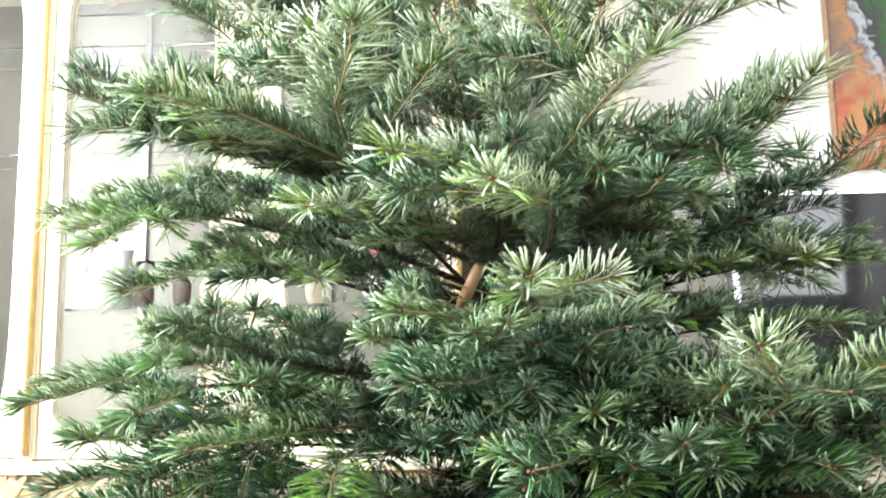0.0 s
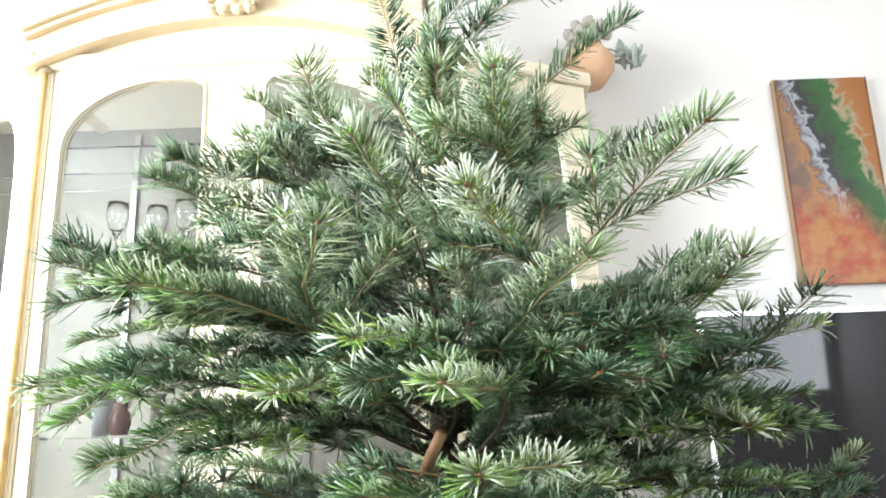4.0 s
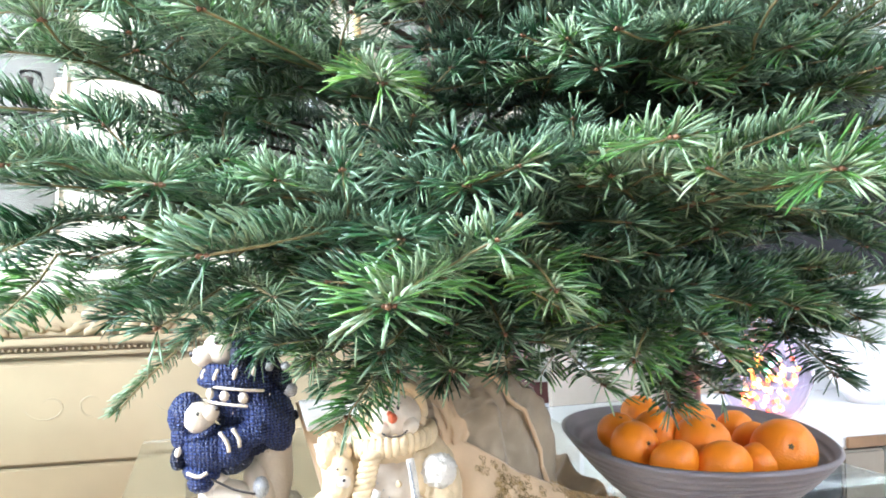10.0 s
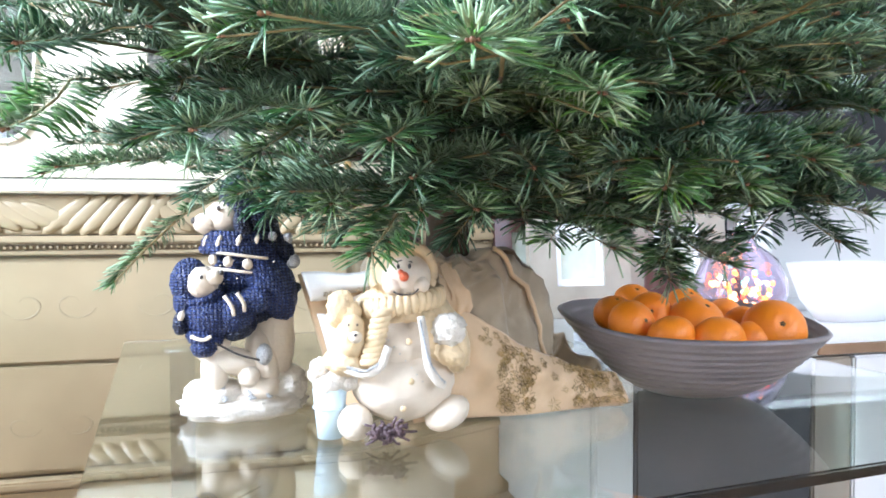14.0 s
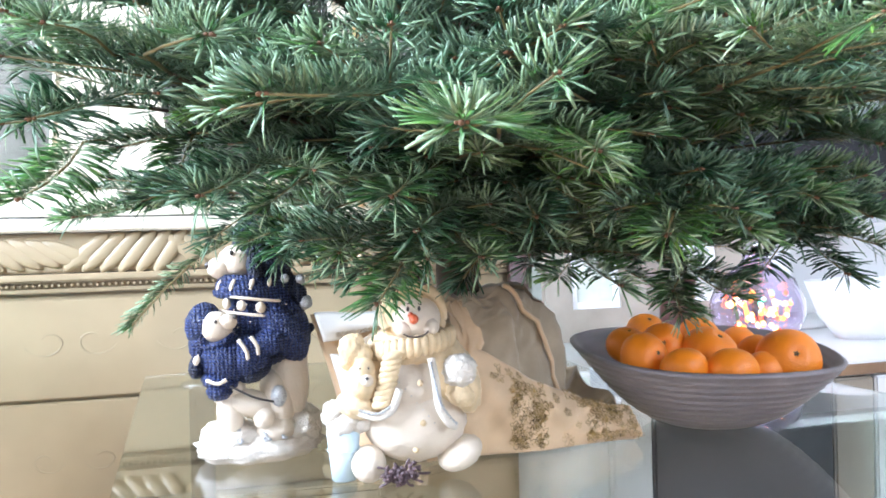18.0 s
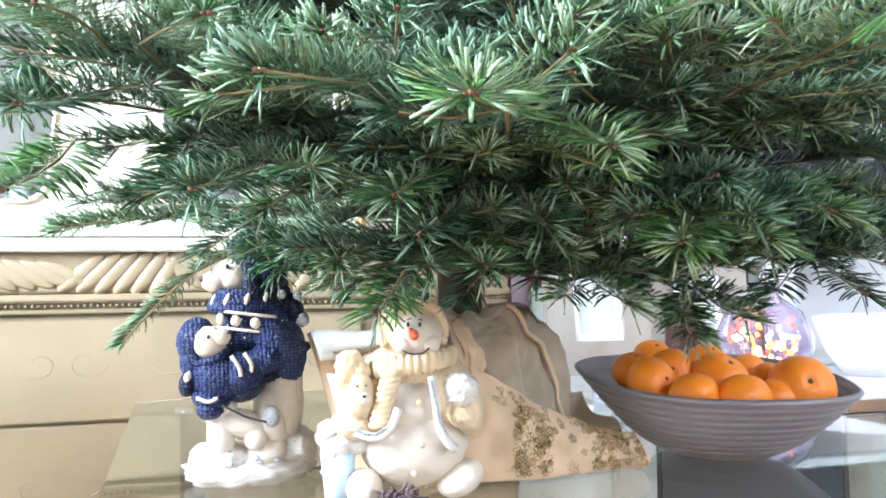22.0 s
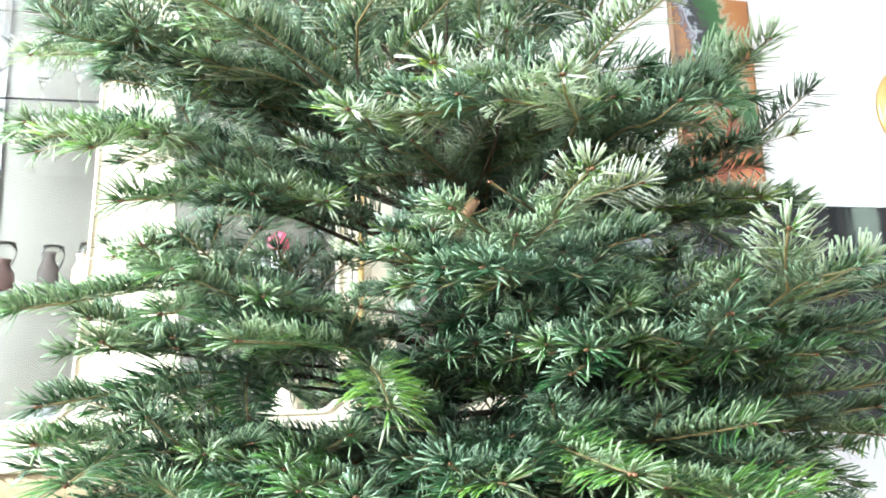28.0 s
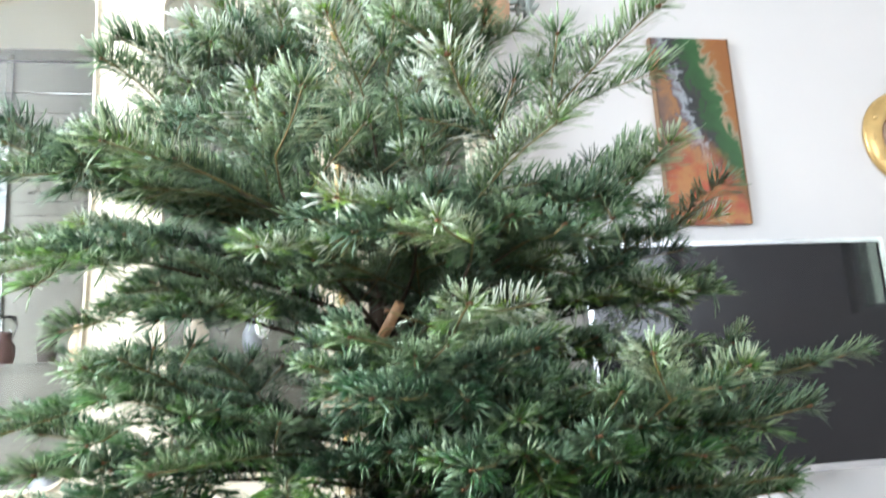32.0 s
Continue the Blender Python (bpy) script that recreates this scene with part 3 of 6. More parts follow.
n = 24
outline = [(-0.468, 2.0604), (0.468, 2.0604)] + [(0.468 - 0.936 * i / n, max(2.062, arch(0.468 - 0.936 * i / n) - 0.108)) for i in range(n + 1)]
cab_part("arched_rail", prism(outline, -0.0035, 0.03), IVORY, "ivory rail under the arched cornice")
arched("cornice_crest", 0.0, 0.016, -0.075, 0.39, CORNICE, "arched cream cornice crest")
arched("cornice_cove", 0.0165, 0.030, -0.060, 0.385, CORNICE)
arched("cornice_band", 0.0305, 0.092, -0.040, 0.385, CORNICE)
arched("cornice_bead", 0.0925, 0.112, -0.052, 0.38, CORNICE)
canted("wing_roof", 2.022, 2.060, 0.02, IVORY)
# carved cartouche in the middle of the cornice
b = bmesh.new()
blob(b, (0, -0.058, 2.182), (0.070, 0.014, 0.050), (0, 0, 0), 3, 0.15, 5)
cartouche = cab_part("cartouche", b, CORNICE, "carved cream leaf cartouche", True)
for x, z, sx, sz, ro in ((0, 2.21, 0.022, 0.045, 0), (0, 2.255, 0.02, 0.022, 0), (-0.032, 2.225, 0.012, 0.045, 18), (0.032, 2.225, 0.012, 0.045, -18), (-0.055, 2.215, 0.011, 0.042, 8),
                         (0.055, 2.215, 0.011, 0.042, -8), (-0.018, 2.17, 0.016, 0.014, 0), (0.018, 2.17, 0.016, 0.014, 0), (-0.048, 2.172, 0.013, 0.013, 0), (0.048, 2.172, 0.013, 0.013, 0), (-0.06, 2.262, 0.014, 0.014, 0), (0.06, 2.262, 0.014, 0.014, 0)):
    b = bmesh.new()
    blob(b, (x, -0.068, z - 0.028), (sx * 1.15, 0.018, sz * 0.85), (0, ro * 1.6, 0), 3, 0.25, 4)
    part("leaf", b, CORNICE, cartouche, smooth=True)
# inner shelves and shelf rails
for z in (1.10, 1.53, 1.83):
    s = cab_part("glass_shelf", box(-WX + 0.03, WX - 0.03, 0.24, 0.38, z - 0.006, z), GLASS, "glass shelf")
    s.visible_shadow = False
    b = box(-HW + 0.02, HW - 0.02, 0.05, 0.238, z - 0.006, z)
    s = cab_part("glass_shelf", b, GLASS, "glass shelf")
    s.visible_shadow = False
for x in (-0.41, -0.12, 0.12, 0.41):
    cab_part("shelf_rail", box(x - 0.009, x + 0.009, 0.376, 0.384, 0.80, 2.0), CHROME, "perforated metal shelf rail")


# things inside the cabinet
def goblet(x, y, z, h, r, tint=GLASS):
    g = part("wine_glass", lathe([(0, 0), (r * 0.8, 0.001), (r * 0.75, 0.004), (0.004, 0.008), (0.004, h * 0.45), (r * 0.7, h * 0.58), (r, h * 0.8), (r * 0.85, h), (r * 0.8, h), (r * 0.92, h * 0.8), (r * 0.6, h * 0.6), (0, h * 0.5)], 20), tint, smooth=True)
    g.matrix_basis = pose(x, y, z)
    return tagged(g, "clear stemmed wine glass on a cabinet shelf", "glass", "glasses in the cabinet")


for x, y in ((-0.34, 0.13), (-0.25, 0.17), (-0.16, 0.13), (0.16, 0.14), (0.26, 0.18), (0.35, 0.13)):
    goblet(CX + x, CF + y, 1.53, 0.17, 0.03)
    goblet(CX + x + 0.04, CF + y + 0.02, 1.10, 0.12, 0.026)


def jar(x, y, z, r, h, mat, label, name="jar", cat="jar"):
    j = part(name, lathe([(0, 0), (r * 0.75, 0), (r, h * 0.3), (r, h * 0.6), (r * 0.6, h * 0.8), (r * 0.55, h * 0.88), (r * 0.7, h), (r * 0.5, h), (0, h * 0.9)], 20), mat, smooth=True)
    j.matrix_basis = pose(x, y, z)
    return tagged(j, label, cat)


for x, y, r, h, mt, lb in ((-0.30, 0.14, 0.026, 0.08, DARKPOT, "dark brown lidded jar on a cabinet shelf"), (-0.21, 0.16, 0.022, 0.10, STEM, "black slim jar on a cabinet shelf"), (-0.13, 0.13, 0.022, 0.09, TERRA, "orange clay jar on a cabinet shelf"),
                           (-0.36, 0.17, 0.026, 0.15, GREYP, "grey jar on a cabinet shelf"), (0.14, 0.12, 0.03, 0.10, PORCELAIN, "white porcelain jar on a cabinet shelf"), (0.27, 0.14, 0.024, 0.09, GREYP, "grey jar on a cabinet shelf")):
    jar(CX + x, CF + y, 1.10, r, h, mt, lb)
for x, y, r, h, mt, lb in ((-0.33, 0.16, 0.036, 0.08, DARKPOT, "dark brown pot on the cabinet floor"), (-0.20, 0.16, 0.04, 0.11, GREYP, "grey pot on the cabinet floor"), (0.2, 0.14, 0.05, 0.12, GREYP, "grey pot on the cabinet floor"), (0.33, 0.15, 0.04, 0.14, PORCELAIN, "white pot on the cabinet floor")):
    jar(CX + x, CF + y, 0.757, r, h, mt, lb)
rose = thing("paper_rose", pose(-0.160, CF - 0.012, 1.150) @ Matrix.Scale(0.8, 4), "pink paper rose in a white holder fixed to the cabinet door", "ornament")
b = bmesh.new()
for k in range(7):
    blob(b, (0.012 * math.cos(k * 2.4), -0.02 + 0.01 * math.sin(k * 2.4), 0.045 + 0.004 * k), (0.02, 0.016, 0.018), (k * 30, k * 50, 0), 2, 0.2, 4)
part("petals", b, ROSE, rose, smooth=True)
b = bmesh.new()
blob(b, (0, -0.012, 0.01), (0.022, 0.014, 0.04), sub=2)
part("holder", b, WHITE, rose, smooth=True)

# ---- on top of the cabinet ----
vase = thing("clay_vase", pose(0.50, 2.08, 2.061), "round peach clay vase with dried flowers on the cabinet", "vase")
part("pot", lathe([(0, 0), (0.04, 0), (0.075, 0.05), (0.078, 0.08), (0.05, 0.12), (0.045, 0.13), (0.04, 0.125), (0, 0.12)], 32), TERRA, vase, smooth=True)
b = bmesh.new()
for k in range(22):
    d = Vector((0.05 * math.sin(k * 2.4) * (0.4 + k / 22), 0.04 * math.cos(k * 2.4), 0.15 + 0.05 * ((k * 7) % 10) / 10))
    blob(b, d, (0.017, 0.015, 0.014), (k * 40, k * 70, 0), 2, 0.4, 3)
part("dried_flowers", b, PETAL, vase, smooth=True)
b = bmesh.new()
for k in range(14):
    a = k * 2.4
    blob(b, (0.115 + 0.022 * math.cos(a) + 0.01 * (k % 3), 0.02 * math.sin(a), 0.075 + 0.012 * (k % 5)), (0.026, 0.009, 0.008), (k * 33, 35 + k * 25, k * 60), 2, 0.2, 3)
tube(b, [(0.02, 0, 0.11), (0.07, 0, 0.12), (0.12, 0, 0.095)], [0.003] * 3, 6)
part("leafy_sprig", b, SAGE, vase, smooth=True)

drape = thing("ribbon_ornament", pose(-0.09, 1.90, 2.168) @ Matrix.Diagonal((1.35, 1, 1.0, 1)), "grey-green scalloped ribbon ornament with dark twigs", "ornament")
for k in range(16):
    b = bmesh.new()
    blob(b, (0.045 * math.sin(k * 1.9), -0.03 + 0.02 * math.cos(k * 1.3), 0.02 + 0.017 * k), (0.036, 0.022, 0.022), (20 * math.sin(k), 35 * math.cos(k * 1.7), k * 25), 3, 0.42, 6)
    part("ribbon_scallop", b, SAGE, drape, smooth=True)
for k, (x, z) in enumerate(((-0.30, 0.30), (-0.22, 0.36), (0.10, 0.33))):
    b = bmesh.new()
    tube(b, [(-0.02, 0, 0.05), (x * 0.5, 0.01, z * 0.45 + 0.03), (x, 0.02, z)], [0.004, 0.0035, 0.002], 6)
    part("twig", b, STEM, drape, smooth=True)

# ---- painting, clock ----
pic = thing("painting", pose(1.234, Y1 - 0.001, 1.466), "narrow abstract canvas in green, grey, orange and red", "painting")
part("canvas", box(-0.14, 0.14, -0.024, 0, 0, 0.65, 0.003), CANVAS, pic)
for nm, bx in (("left_edge", (-0.1435, -0.1405)), ("right_edge", (0.1405, 0.1435))):
    part(nm, box(bx[0], bx[1], -0.025, 0, 0, 0.65), SHADEWOOD, pic)

clk = thing("wall_clock", pose(2.03, Y1 - 0.001, 1.766), "round brass plate clock with a pale dial", "clock")
rim = part("rim", lathe([(0.10, 0.004), (0.112, 0.022), (0.125, 0.026), (0.165, 0.018), (0.175, 0.010), (0.174, 0.0), (0.10, 0.0)], 64), BRASS, clk, smooth=True, at=pose(0, 0, 0, 90))
for k in range(12):
    a = 2 * math.pi * k / 12
    b = bmesh.new()
    blob(b, (0, 0, 0), (0.014, 0.009, 0.004), sub=2)
    part("boss", b, BRASS, rim, smooth=True, at=pose(0.147 * math.cos(a), 0.147 * math.sin(a), 0.0215, 0, 0, math.degrees(a) + 90))
# dark brown ring in place of the shading between rim and dial
part("dark_ring", lathe([(0.088, 0.002), (0.112, 0.006), (0.113, 0.002)], 64), DARKPOT, clk, smooth=True, at=pose(0, 0, 0, 90))
part("dial", lathe([(0, 0.012), (0.093, 0.010), (0.097, 0.004), (0.097, 0.0), (0, 0.0)], 48), DIAL, clk, smooth=True, at=pose(0, 0, 0, 90))
for k in range(12):
    a = 2 * math.pi * k / 12
    part("hour_mark", box(-0.003, 0.003, -0.0135, -0.0125, -0.008, 0.008), INK, clk, at=pose(0.078 * math.sin(a), 0, 0.078 * math.cos(a), 0, math.degrees(a), 0))
for nm, ang, ln in (("hour_pointer", 28, 0.045), ("minute_pointer", 2, 0.068)):
    part(nm, box(-0.003, 0.003, -0.016, -0.0145, -0.012, ln), INK, clk, at=pose(0, 0, 0, 0, ang, 0))

# ---- sideboard with the television ----
GREYD = material("dark_grey_gloss", (0.05, 0.055, 0.06), 0.2, vary=0.05)
sb = thing("white_sideboard", pose(1.2, 1.80, 0), "low white lacquered sideboard against the wall", "sideboard")
part("top", box(-0.80, 0.95, -0.38, 0.40, 0.415, 0.44, 0.004), WHITE, sb)
part("plinth", box(-0.76, 0.91, -0.30, 0.38, 0.0, 0.05), WHITE, sb)
part("side_stile", box(-0.79, -0.715, -0.375, -0.355, 0.055, 0.41, 0.003), WHITE, sb)
# made dark to deepen the television's reflection in the table glass before it
part("dark_front", box(-0.711, -0.337, -0.375, -0.355, 0.055, 0.41, 0.004), GREYD, sb, "dark grey glossy front")
part("beige_front", box(-0.333, -0.243, -0.375, -0.355, 0.055, 0.41, 0.004), PUTTY, sb, "beige grey side panel")
part("veneer_edge", box(-0.333, 0.94, -0.386, -0.3805, 0.417, 0.438, 0.002), SHADEWOOD, sb, "brown veneer edge")
for x0, x1 in ((-0.239, 0.349), (0.353, 0.94)):
    d = part("drawer", box(x0, x1, -0.375, -0.355, 0.055, 0.41, 0.004), PUTTY if x0 > 0 else WHITE, sb)
    mid = (x0 + x1) / 2
    part("handle", box(mid - 0.065, mid + 0.065, -0.387, -0.376, 0.30, 0.312, 0.002), CHROME, d, "metal bar handle")
part("carcass", box(-0.79, 0.94, -0.353, 0.39, 0.052, 0.412), WHITE, sb)

tv = thing("television", pose(1.16, 1.97, 0.4405), "black flat television with a glossy screen and silver edge", "television")
part("bezel", ring_plate([(-0.47, 0.27), (0.47, 0.27), (0.47, 0.92), (-0.47, 0.92)], [(-0.455, 0.29), (0.455, 0.29), (0.455, 0.908), (-0.455, 0.908)], -0.024, 0.02), CHROME, tv, "silver bezel")
SCREEN = material("dark_screen", (0.008, 0.008, 0.010), 0.04, vary=0.05)
SCREEN.node_tree.nodes["Principled BSDF"].inputs["Specular IOR Level"].default_value = 0.36
part("screen", box(-0.454, 0.454, -0.018, 0.015, 0.291, 0.907), SCREEN, tv, "glossy black screen")
part("back_shell", box(-0.44, 0.44, 0.021, 0.05, 0.30, 0.88, 0.01), GREYP, tv)
part("pedestal", box(-0.36, -0.10, -0.01, 0.04, 0.0, 0.268, 0.006), BLACK, tv, "dark pedestal")
part("neck", box(-0.05, 0.05, 0.0, 0.045, 0.01, 0.30, 0.006), WHITE, tv)
b = lathe([(0, 0), (0.17, 0), (0.165, 0.008), (0, 0.014)], 40)
for v in b.verts:
    v.co.y *= 0.62
part("foot", b, WHITE, tv, "white oval foot", True)

# white boat-shaped dish beside the television foot
dish = part("white_dish", lathe([(0, 0), (0.09, 0), (0.13, 0.05), (0.165, 0.135), (0.160, 0.135), (0.125, 0.055), (0.08, 0.012), (0, 0.01)], 40), WHITE, smooth=True)
dish.matrix_basis = pose(1.21, 1.70, 0.4405) @ Matrix.Diagonal((1, 0.6, 1, 1))
tagged(dish, "white oval dish with flared sides on the sideboard", "dish")
box_black = thing("media_box", pose(1.34, 1.79, 0.4405), "black media player with a blue light", "media player")
part("case", box(-0.12, 0.12, -0.08, 0.08, 0.075, 0.115, 0.008), BLACK, box_black)
for x in (-0.09, 0.09):
    part("foot", box(x - 0.012, x + 0.012, -0.02, 0.02, 0.0, 0.076), BLACK, box_black)
b = bmesh.new()
blob(b, (-0.05, -0.081, 0.095), (0.003, 0.002, 0.003), sub=1)
part("indicator", b, LED_BLUE, box_black, "blue indicator light")

# glass globe with fairy lights
globe = thing("light_globe", pose(0.83, 1.60, 0.4405), "violet glass globe filled with glowing fairy lights", "lamp")
VIOLET = glass_material("violet_glass", (0.86, 0.80, 0.95))
g = part("glass", lathe([(0, 0), (0.05, 0.0), (0.075, 0.03), (0.095, 0.08), (0.094, 0.11), (0.075, 0.155), (0.035, 0.185), (0.024, 0.20), (0.03, 0.215), (0.027, 0.215), (0.020, 0.20), (0.032, 0.182), (0.072, 0.152), (0.091, 0.11), (0.092, 0.08), (0.072, 0.032), (0.048, 0.004), (0, 0.004)], 36), VIOLET, globe, "violet glass", True)
g.visible_shadow = False
b = bmesh.new()
blob(b, (0, 0, 0.225), (0.010, 0.010, 0.014), sub=2)
part("stopper", b, CHROME, globe, smooth=True)
lrng = np.random.default_rng(3)
for k in range(80):
    a, rr, z = lrng.uniform(0, 6.28), 0.075 * math.sqrt(lrng.random()), 0.02 + 0.11 * lrng.random()
    rr *= min(1, 0.45 + z * 6)
    b = bmesh.new()
    blob(b, (rr * math.cos(a), rr * math.sin(a), z), (0.0052, 0.0052, 0.006), sub=1)
    part("bulb", b, (LED_WARM, LED_RED, LED_GOLD, LED_WARM, LED_GOLD)[k % 5] if k % 11 else LED_GREEN, globe, "glowing bulb")

frame_beige = thing("photo_frame", pose(0.587, 1.86, 0.4405, -6), "wide beige photo frame standing on the sideboard", "photo frame")
part("frame_border", ring_plate([(-0.130, 0), (0.130, 0), (0.130, 0.30), (-0.130, 0.30)], [(-0.062, 0.082), (0.062, 0.082), (0.062, 0.232), (-0.062, 0.232)], -0.012, 0.01), PUTTY, frame_beige, "beige wooden border")
part("mat", ring_plate([(-0.0625, 0.081), (0.0625, 0.081), (0.0625, 0.233), (-0.0625, 0.233)], [(-0.047, 0.098), (0.047, 0.098), (0.047, 0.216), (-0.047, 0.216)], -0.004, 0.003), WHITE, frame_beige, "white mat")
part("photo", box(-0.0475, 0.0475, -0.001, 0.0045, 0.0975, 0.2165), CARD, frame_beige, "faded green picture")
part("strut", box(-0.02, 0.02, 0.011, 0.05, 0.0, 0.2), PUTTY, frame_beige)
# added to fill the dark strip between the cabinet and the beige frame
frame_dark = thing("dark_photo_frame", pose(0.452, 1.93, 0.4405, -5), "narrow dark brown frame filling the dark gap beside another", "photo frame")
part("frame_border", ring_plate([(-0.055, 0), (0.055, 0), (0.055, 0.26), (-0.055, 0.26)], [(-0.012, 0.05), (0.030, 0.05), (0.030, 0.21), (-0.012, 0.21)], -0.010, 0.01), DARKPOT, frame_dark)
part("photo", box(-0.0125, 0.0305, -0.001, 0.005, 0.0495, 0.2105), CARD, frame_dark, "faded picture")
part("strut", box(-0.02, 0.02, 0.011, 0.05, 0.0, 0.2), DARKPOT, frame_dark)
copy_thing(frame_beige, pose(0.885, 1.92, 0.4405, -6, 0, -8))
pot = part("dark_pot", lathe([(0, 0), (0.03, 0), (0.036, 0.05), (0.034, 0.13), (0.038, 0.16), (0.033, 0.16), (0.03, 0.13), (0, 0.12)], 28), DARKPOT, smooth=True)
pot.matrix_basis = pose(0.635, 1.585, 0.4405)
tagged(pot, "slim dark brown pot on the sideboard", "pot")
tray = part("dark_case", box(-0.11, 0.11, -0.05, 0.05, 0, 0.055, 0.006), GREYP)
tray.matrix_basis = pose(0.53, 1.50, 0.4405, 0, 0, 8)
tagged(tray, "flat dark grey case lying on the sideboard", "case")

# ---- turquoise box on a stool ----
gift = thing("turquoise_box", pose(-0.765, 1.46, 0.402), "turquoise cardboard box with a pale pink lid edge", "box")
o = [(-0.15, 0), (0.11, 0), (0.145, 0.035), (0.145, 0.225), (-0.15, 0.225)]
part("carton", prism(o, -0.06, 0.1), TURQ, gift)
part("lid", box(-0.15, 0.135, -0.055, 0.095, 0.226, 0.236, 0.002), PINKCARD, gift)
stool = thing("white_stool", pose(-0.78, 1.48, 0), "small white wooden stool", "stool")
part("seat", box(-0.17, 0.15, -0.14, 0.14, 0.375, 0.40, 0.006), PINKCARD, stool)
for x in (-0.15, 0.13):
    for y in (-0.12, 0.12):
        part("leg", box(x - 0.015, x + 0.015, y - 0.015, y + 0.015, 0, 0.374, 0.003), WHITE, stool)

# ---- glass table ----
tab = thing("glass_table", pose(-0.298, 0.705, 0, 0, 0, 6), "clear glass coffee table with a dark green polished edge", "table")
TW, TD = 1.05, 1.04
part("glass_top", box(0, TW, 0, TD, 0.438, 0.45, 0.002), TABLE_GLASS, tab, "clear glass plate")
for x in (0.10, TW - 0.10):
    for y in (0.10, TD - 0.10):
        b = lathe([(0, 0), (0.022, 0), (0.022, 0.43), (0.035, 0.431), (0.035, 0.437), (0, 0.437)], 20)
        part("leg", b, CHROME, tab, "metal leg", True, pose(x, y, 0))

# ---- tree ----
AX = Vector((0.05, 1.08, 0))
rng = np.random.default_rng(7)


HOLLOW = np.array((0.042, 0.890, 1.064)), np.array((0.022, 0.680, 1.056))


def shoot(store, p0, p1, density=1000, length=0.026, bare=0.0, tipped=True, tone=None):
    """Needles along a shoot from p0 to p1: parted to both sides, shorter ones leaning forward over the twig, and a rosette round the end bud."""
    p0, p1 = np.array(p0, float), np.array(p1, float)
    axis = p1 - p0
    L = np.linalg.norm(axis)
    d = axis / L
    u = np.array([0, 0, 1.0])
    u = u - d * (u @ d)
    if np.linalg.norm(u) < 0.45:
        out = np.array([p1[0] - AX.x, p1[1] - AX.y, 0.0]) + 1e-4
        u = -(out - d * (out @ d))
    u /= np.linalg.norm(u)
    s = np.cross(d, u)
    roll = rng.normal(0, 0.22)
    u, s = u * math.cos(roll) + s * math.sin(roll), s * math.cos(roll) - u * math.sin(roll)
    n = max(6, int(L * density))
    k = bare + (1 - bare) * (np.arange(n) + rng.uniform(0.1, 0.9, n)) / n
    ends = 12 if tipped else 0
    if tipped:
        k = np.concatenate([k, 1 - rng.uniform(0, 0.007, ends) / L])
        n += ends
    fan = np.arange(n) >= n - ends
    near = np.clip((k * L - L + 0.020) / 0.020, 0, 1) if tipped else np.zeros(n)
    sign = np.where(np.arange(n) % 2 == 0, -1, 1)
    row = rng.random(n)
    low, mid = row < 0.46, row < 0.78
    spread = rng.normal(0, 6)
    phi = sign * np.radians(np.where(low, rng.normal(86 + spread, 5, n), np.where(mid, rng.normal(63 + spread, 7, n), rng.normal(30, 14, n))))
    phi = np.where(fan, np.where(rng.random(n) < 0.8, rng.uniform(-2.0, 2.0, n), rng.uniform(2.0, 4.3, n)), phi)
    stand = 71 + rng.normal(0, 4)
    lean = np.where(low, stand, np.where(mid, stand - 7, stand - 22)) + rng.normal(0, 3.5, n) - 16 * near
    lean = np.radians(np.where(fan, rng.uniform(16, 54, n), np.where(rng.random(n) < 0.05, lean + rng.normal(0, 22, n), lean)))
    lateral = np.cos(phi)[:, None] * u + np.sin(phi)[:, None] * s
    way = np.cos(lean)[:, None] * d + np.sin(lean)[:, None] * lateral
    ln = length * rng.normal(1, 0.08, n) * np.clip(0.86 + 0.22 * np.sin(math.pi * np.clip(k, 0, 1)), 0.7, 1.1) * np.where(low, 1.0, np.where(mid, 0.94, 0.78))
    ln = np.where(fan, length * rng.uniform(0.68, 1.0, n), ln)
    base = p0 + k[:, None] * axis
    top = np.where(fan[:, None], lateral - d[None] * 0.9, u[None] * 0.9 + d[None] * 0.35 - lateral * 0.15)
    wide = np.cross(way, top)
    wide /= np.linalg.norm(wide, axis=1)[:, None] + 1e-9
    tw = rng.normal(0, 0.18, n)
    nrm = np.cross(wide, way)
    wide, nrm = wide * np.cos(tw)[:, None] + nrm * np.sin(tw)[:, None], nrm * np.cos(tw)[:, None] - wide * np.sin(tw)[:, None]
    ww = wide * (0.00096 * max(1, length / 0.033) * rng.normal(1, 0.10, n))[:, None]
    keel = nrm * 0.0005
    curl = rng.normal(0.10, 0.07) + rng.normal(0, 0.05, n)
    bow = np.where(fan, -0.05, rng.normal(0.17, 0.06) + rng.normal(0, 0.05, n))
    sag = np.where(way[:, 2] < 0.15, 0.12, 0.04) * rng.uniform(0.3, 1.8, n)
    swerve = d[None] * bow[:, None] + nrm * curl[:, None] - np.array([0, 0, 1.0])[None] * sag[:, None]

    def at(f):
        return base + (way * f + swerve * f * f) * ln[:, None]

    a, b, tip = at(0.35), at(0.74), at(1.0)
    tones = np.clip((rng.beta(1.1, 1.3) if tone is None else tone) + rng.normal(0, 0.05, n), 0, 1)
    # no needles in the hollow where the branch was sawn off
    f = np.clip((b - HOLLOW[0]) @ (HOLLOW[1] - HOLLOW[0]) / ((HOLLOW[1] - HOLLOW[0]) @ (HOLLOW[1] - HOLLOW[0])), 0, 1)
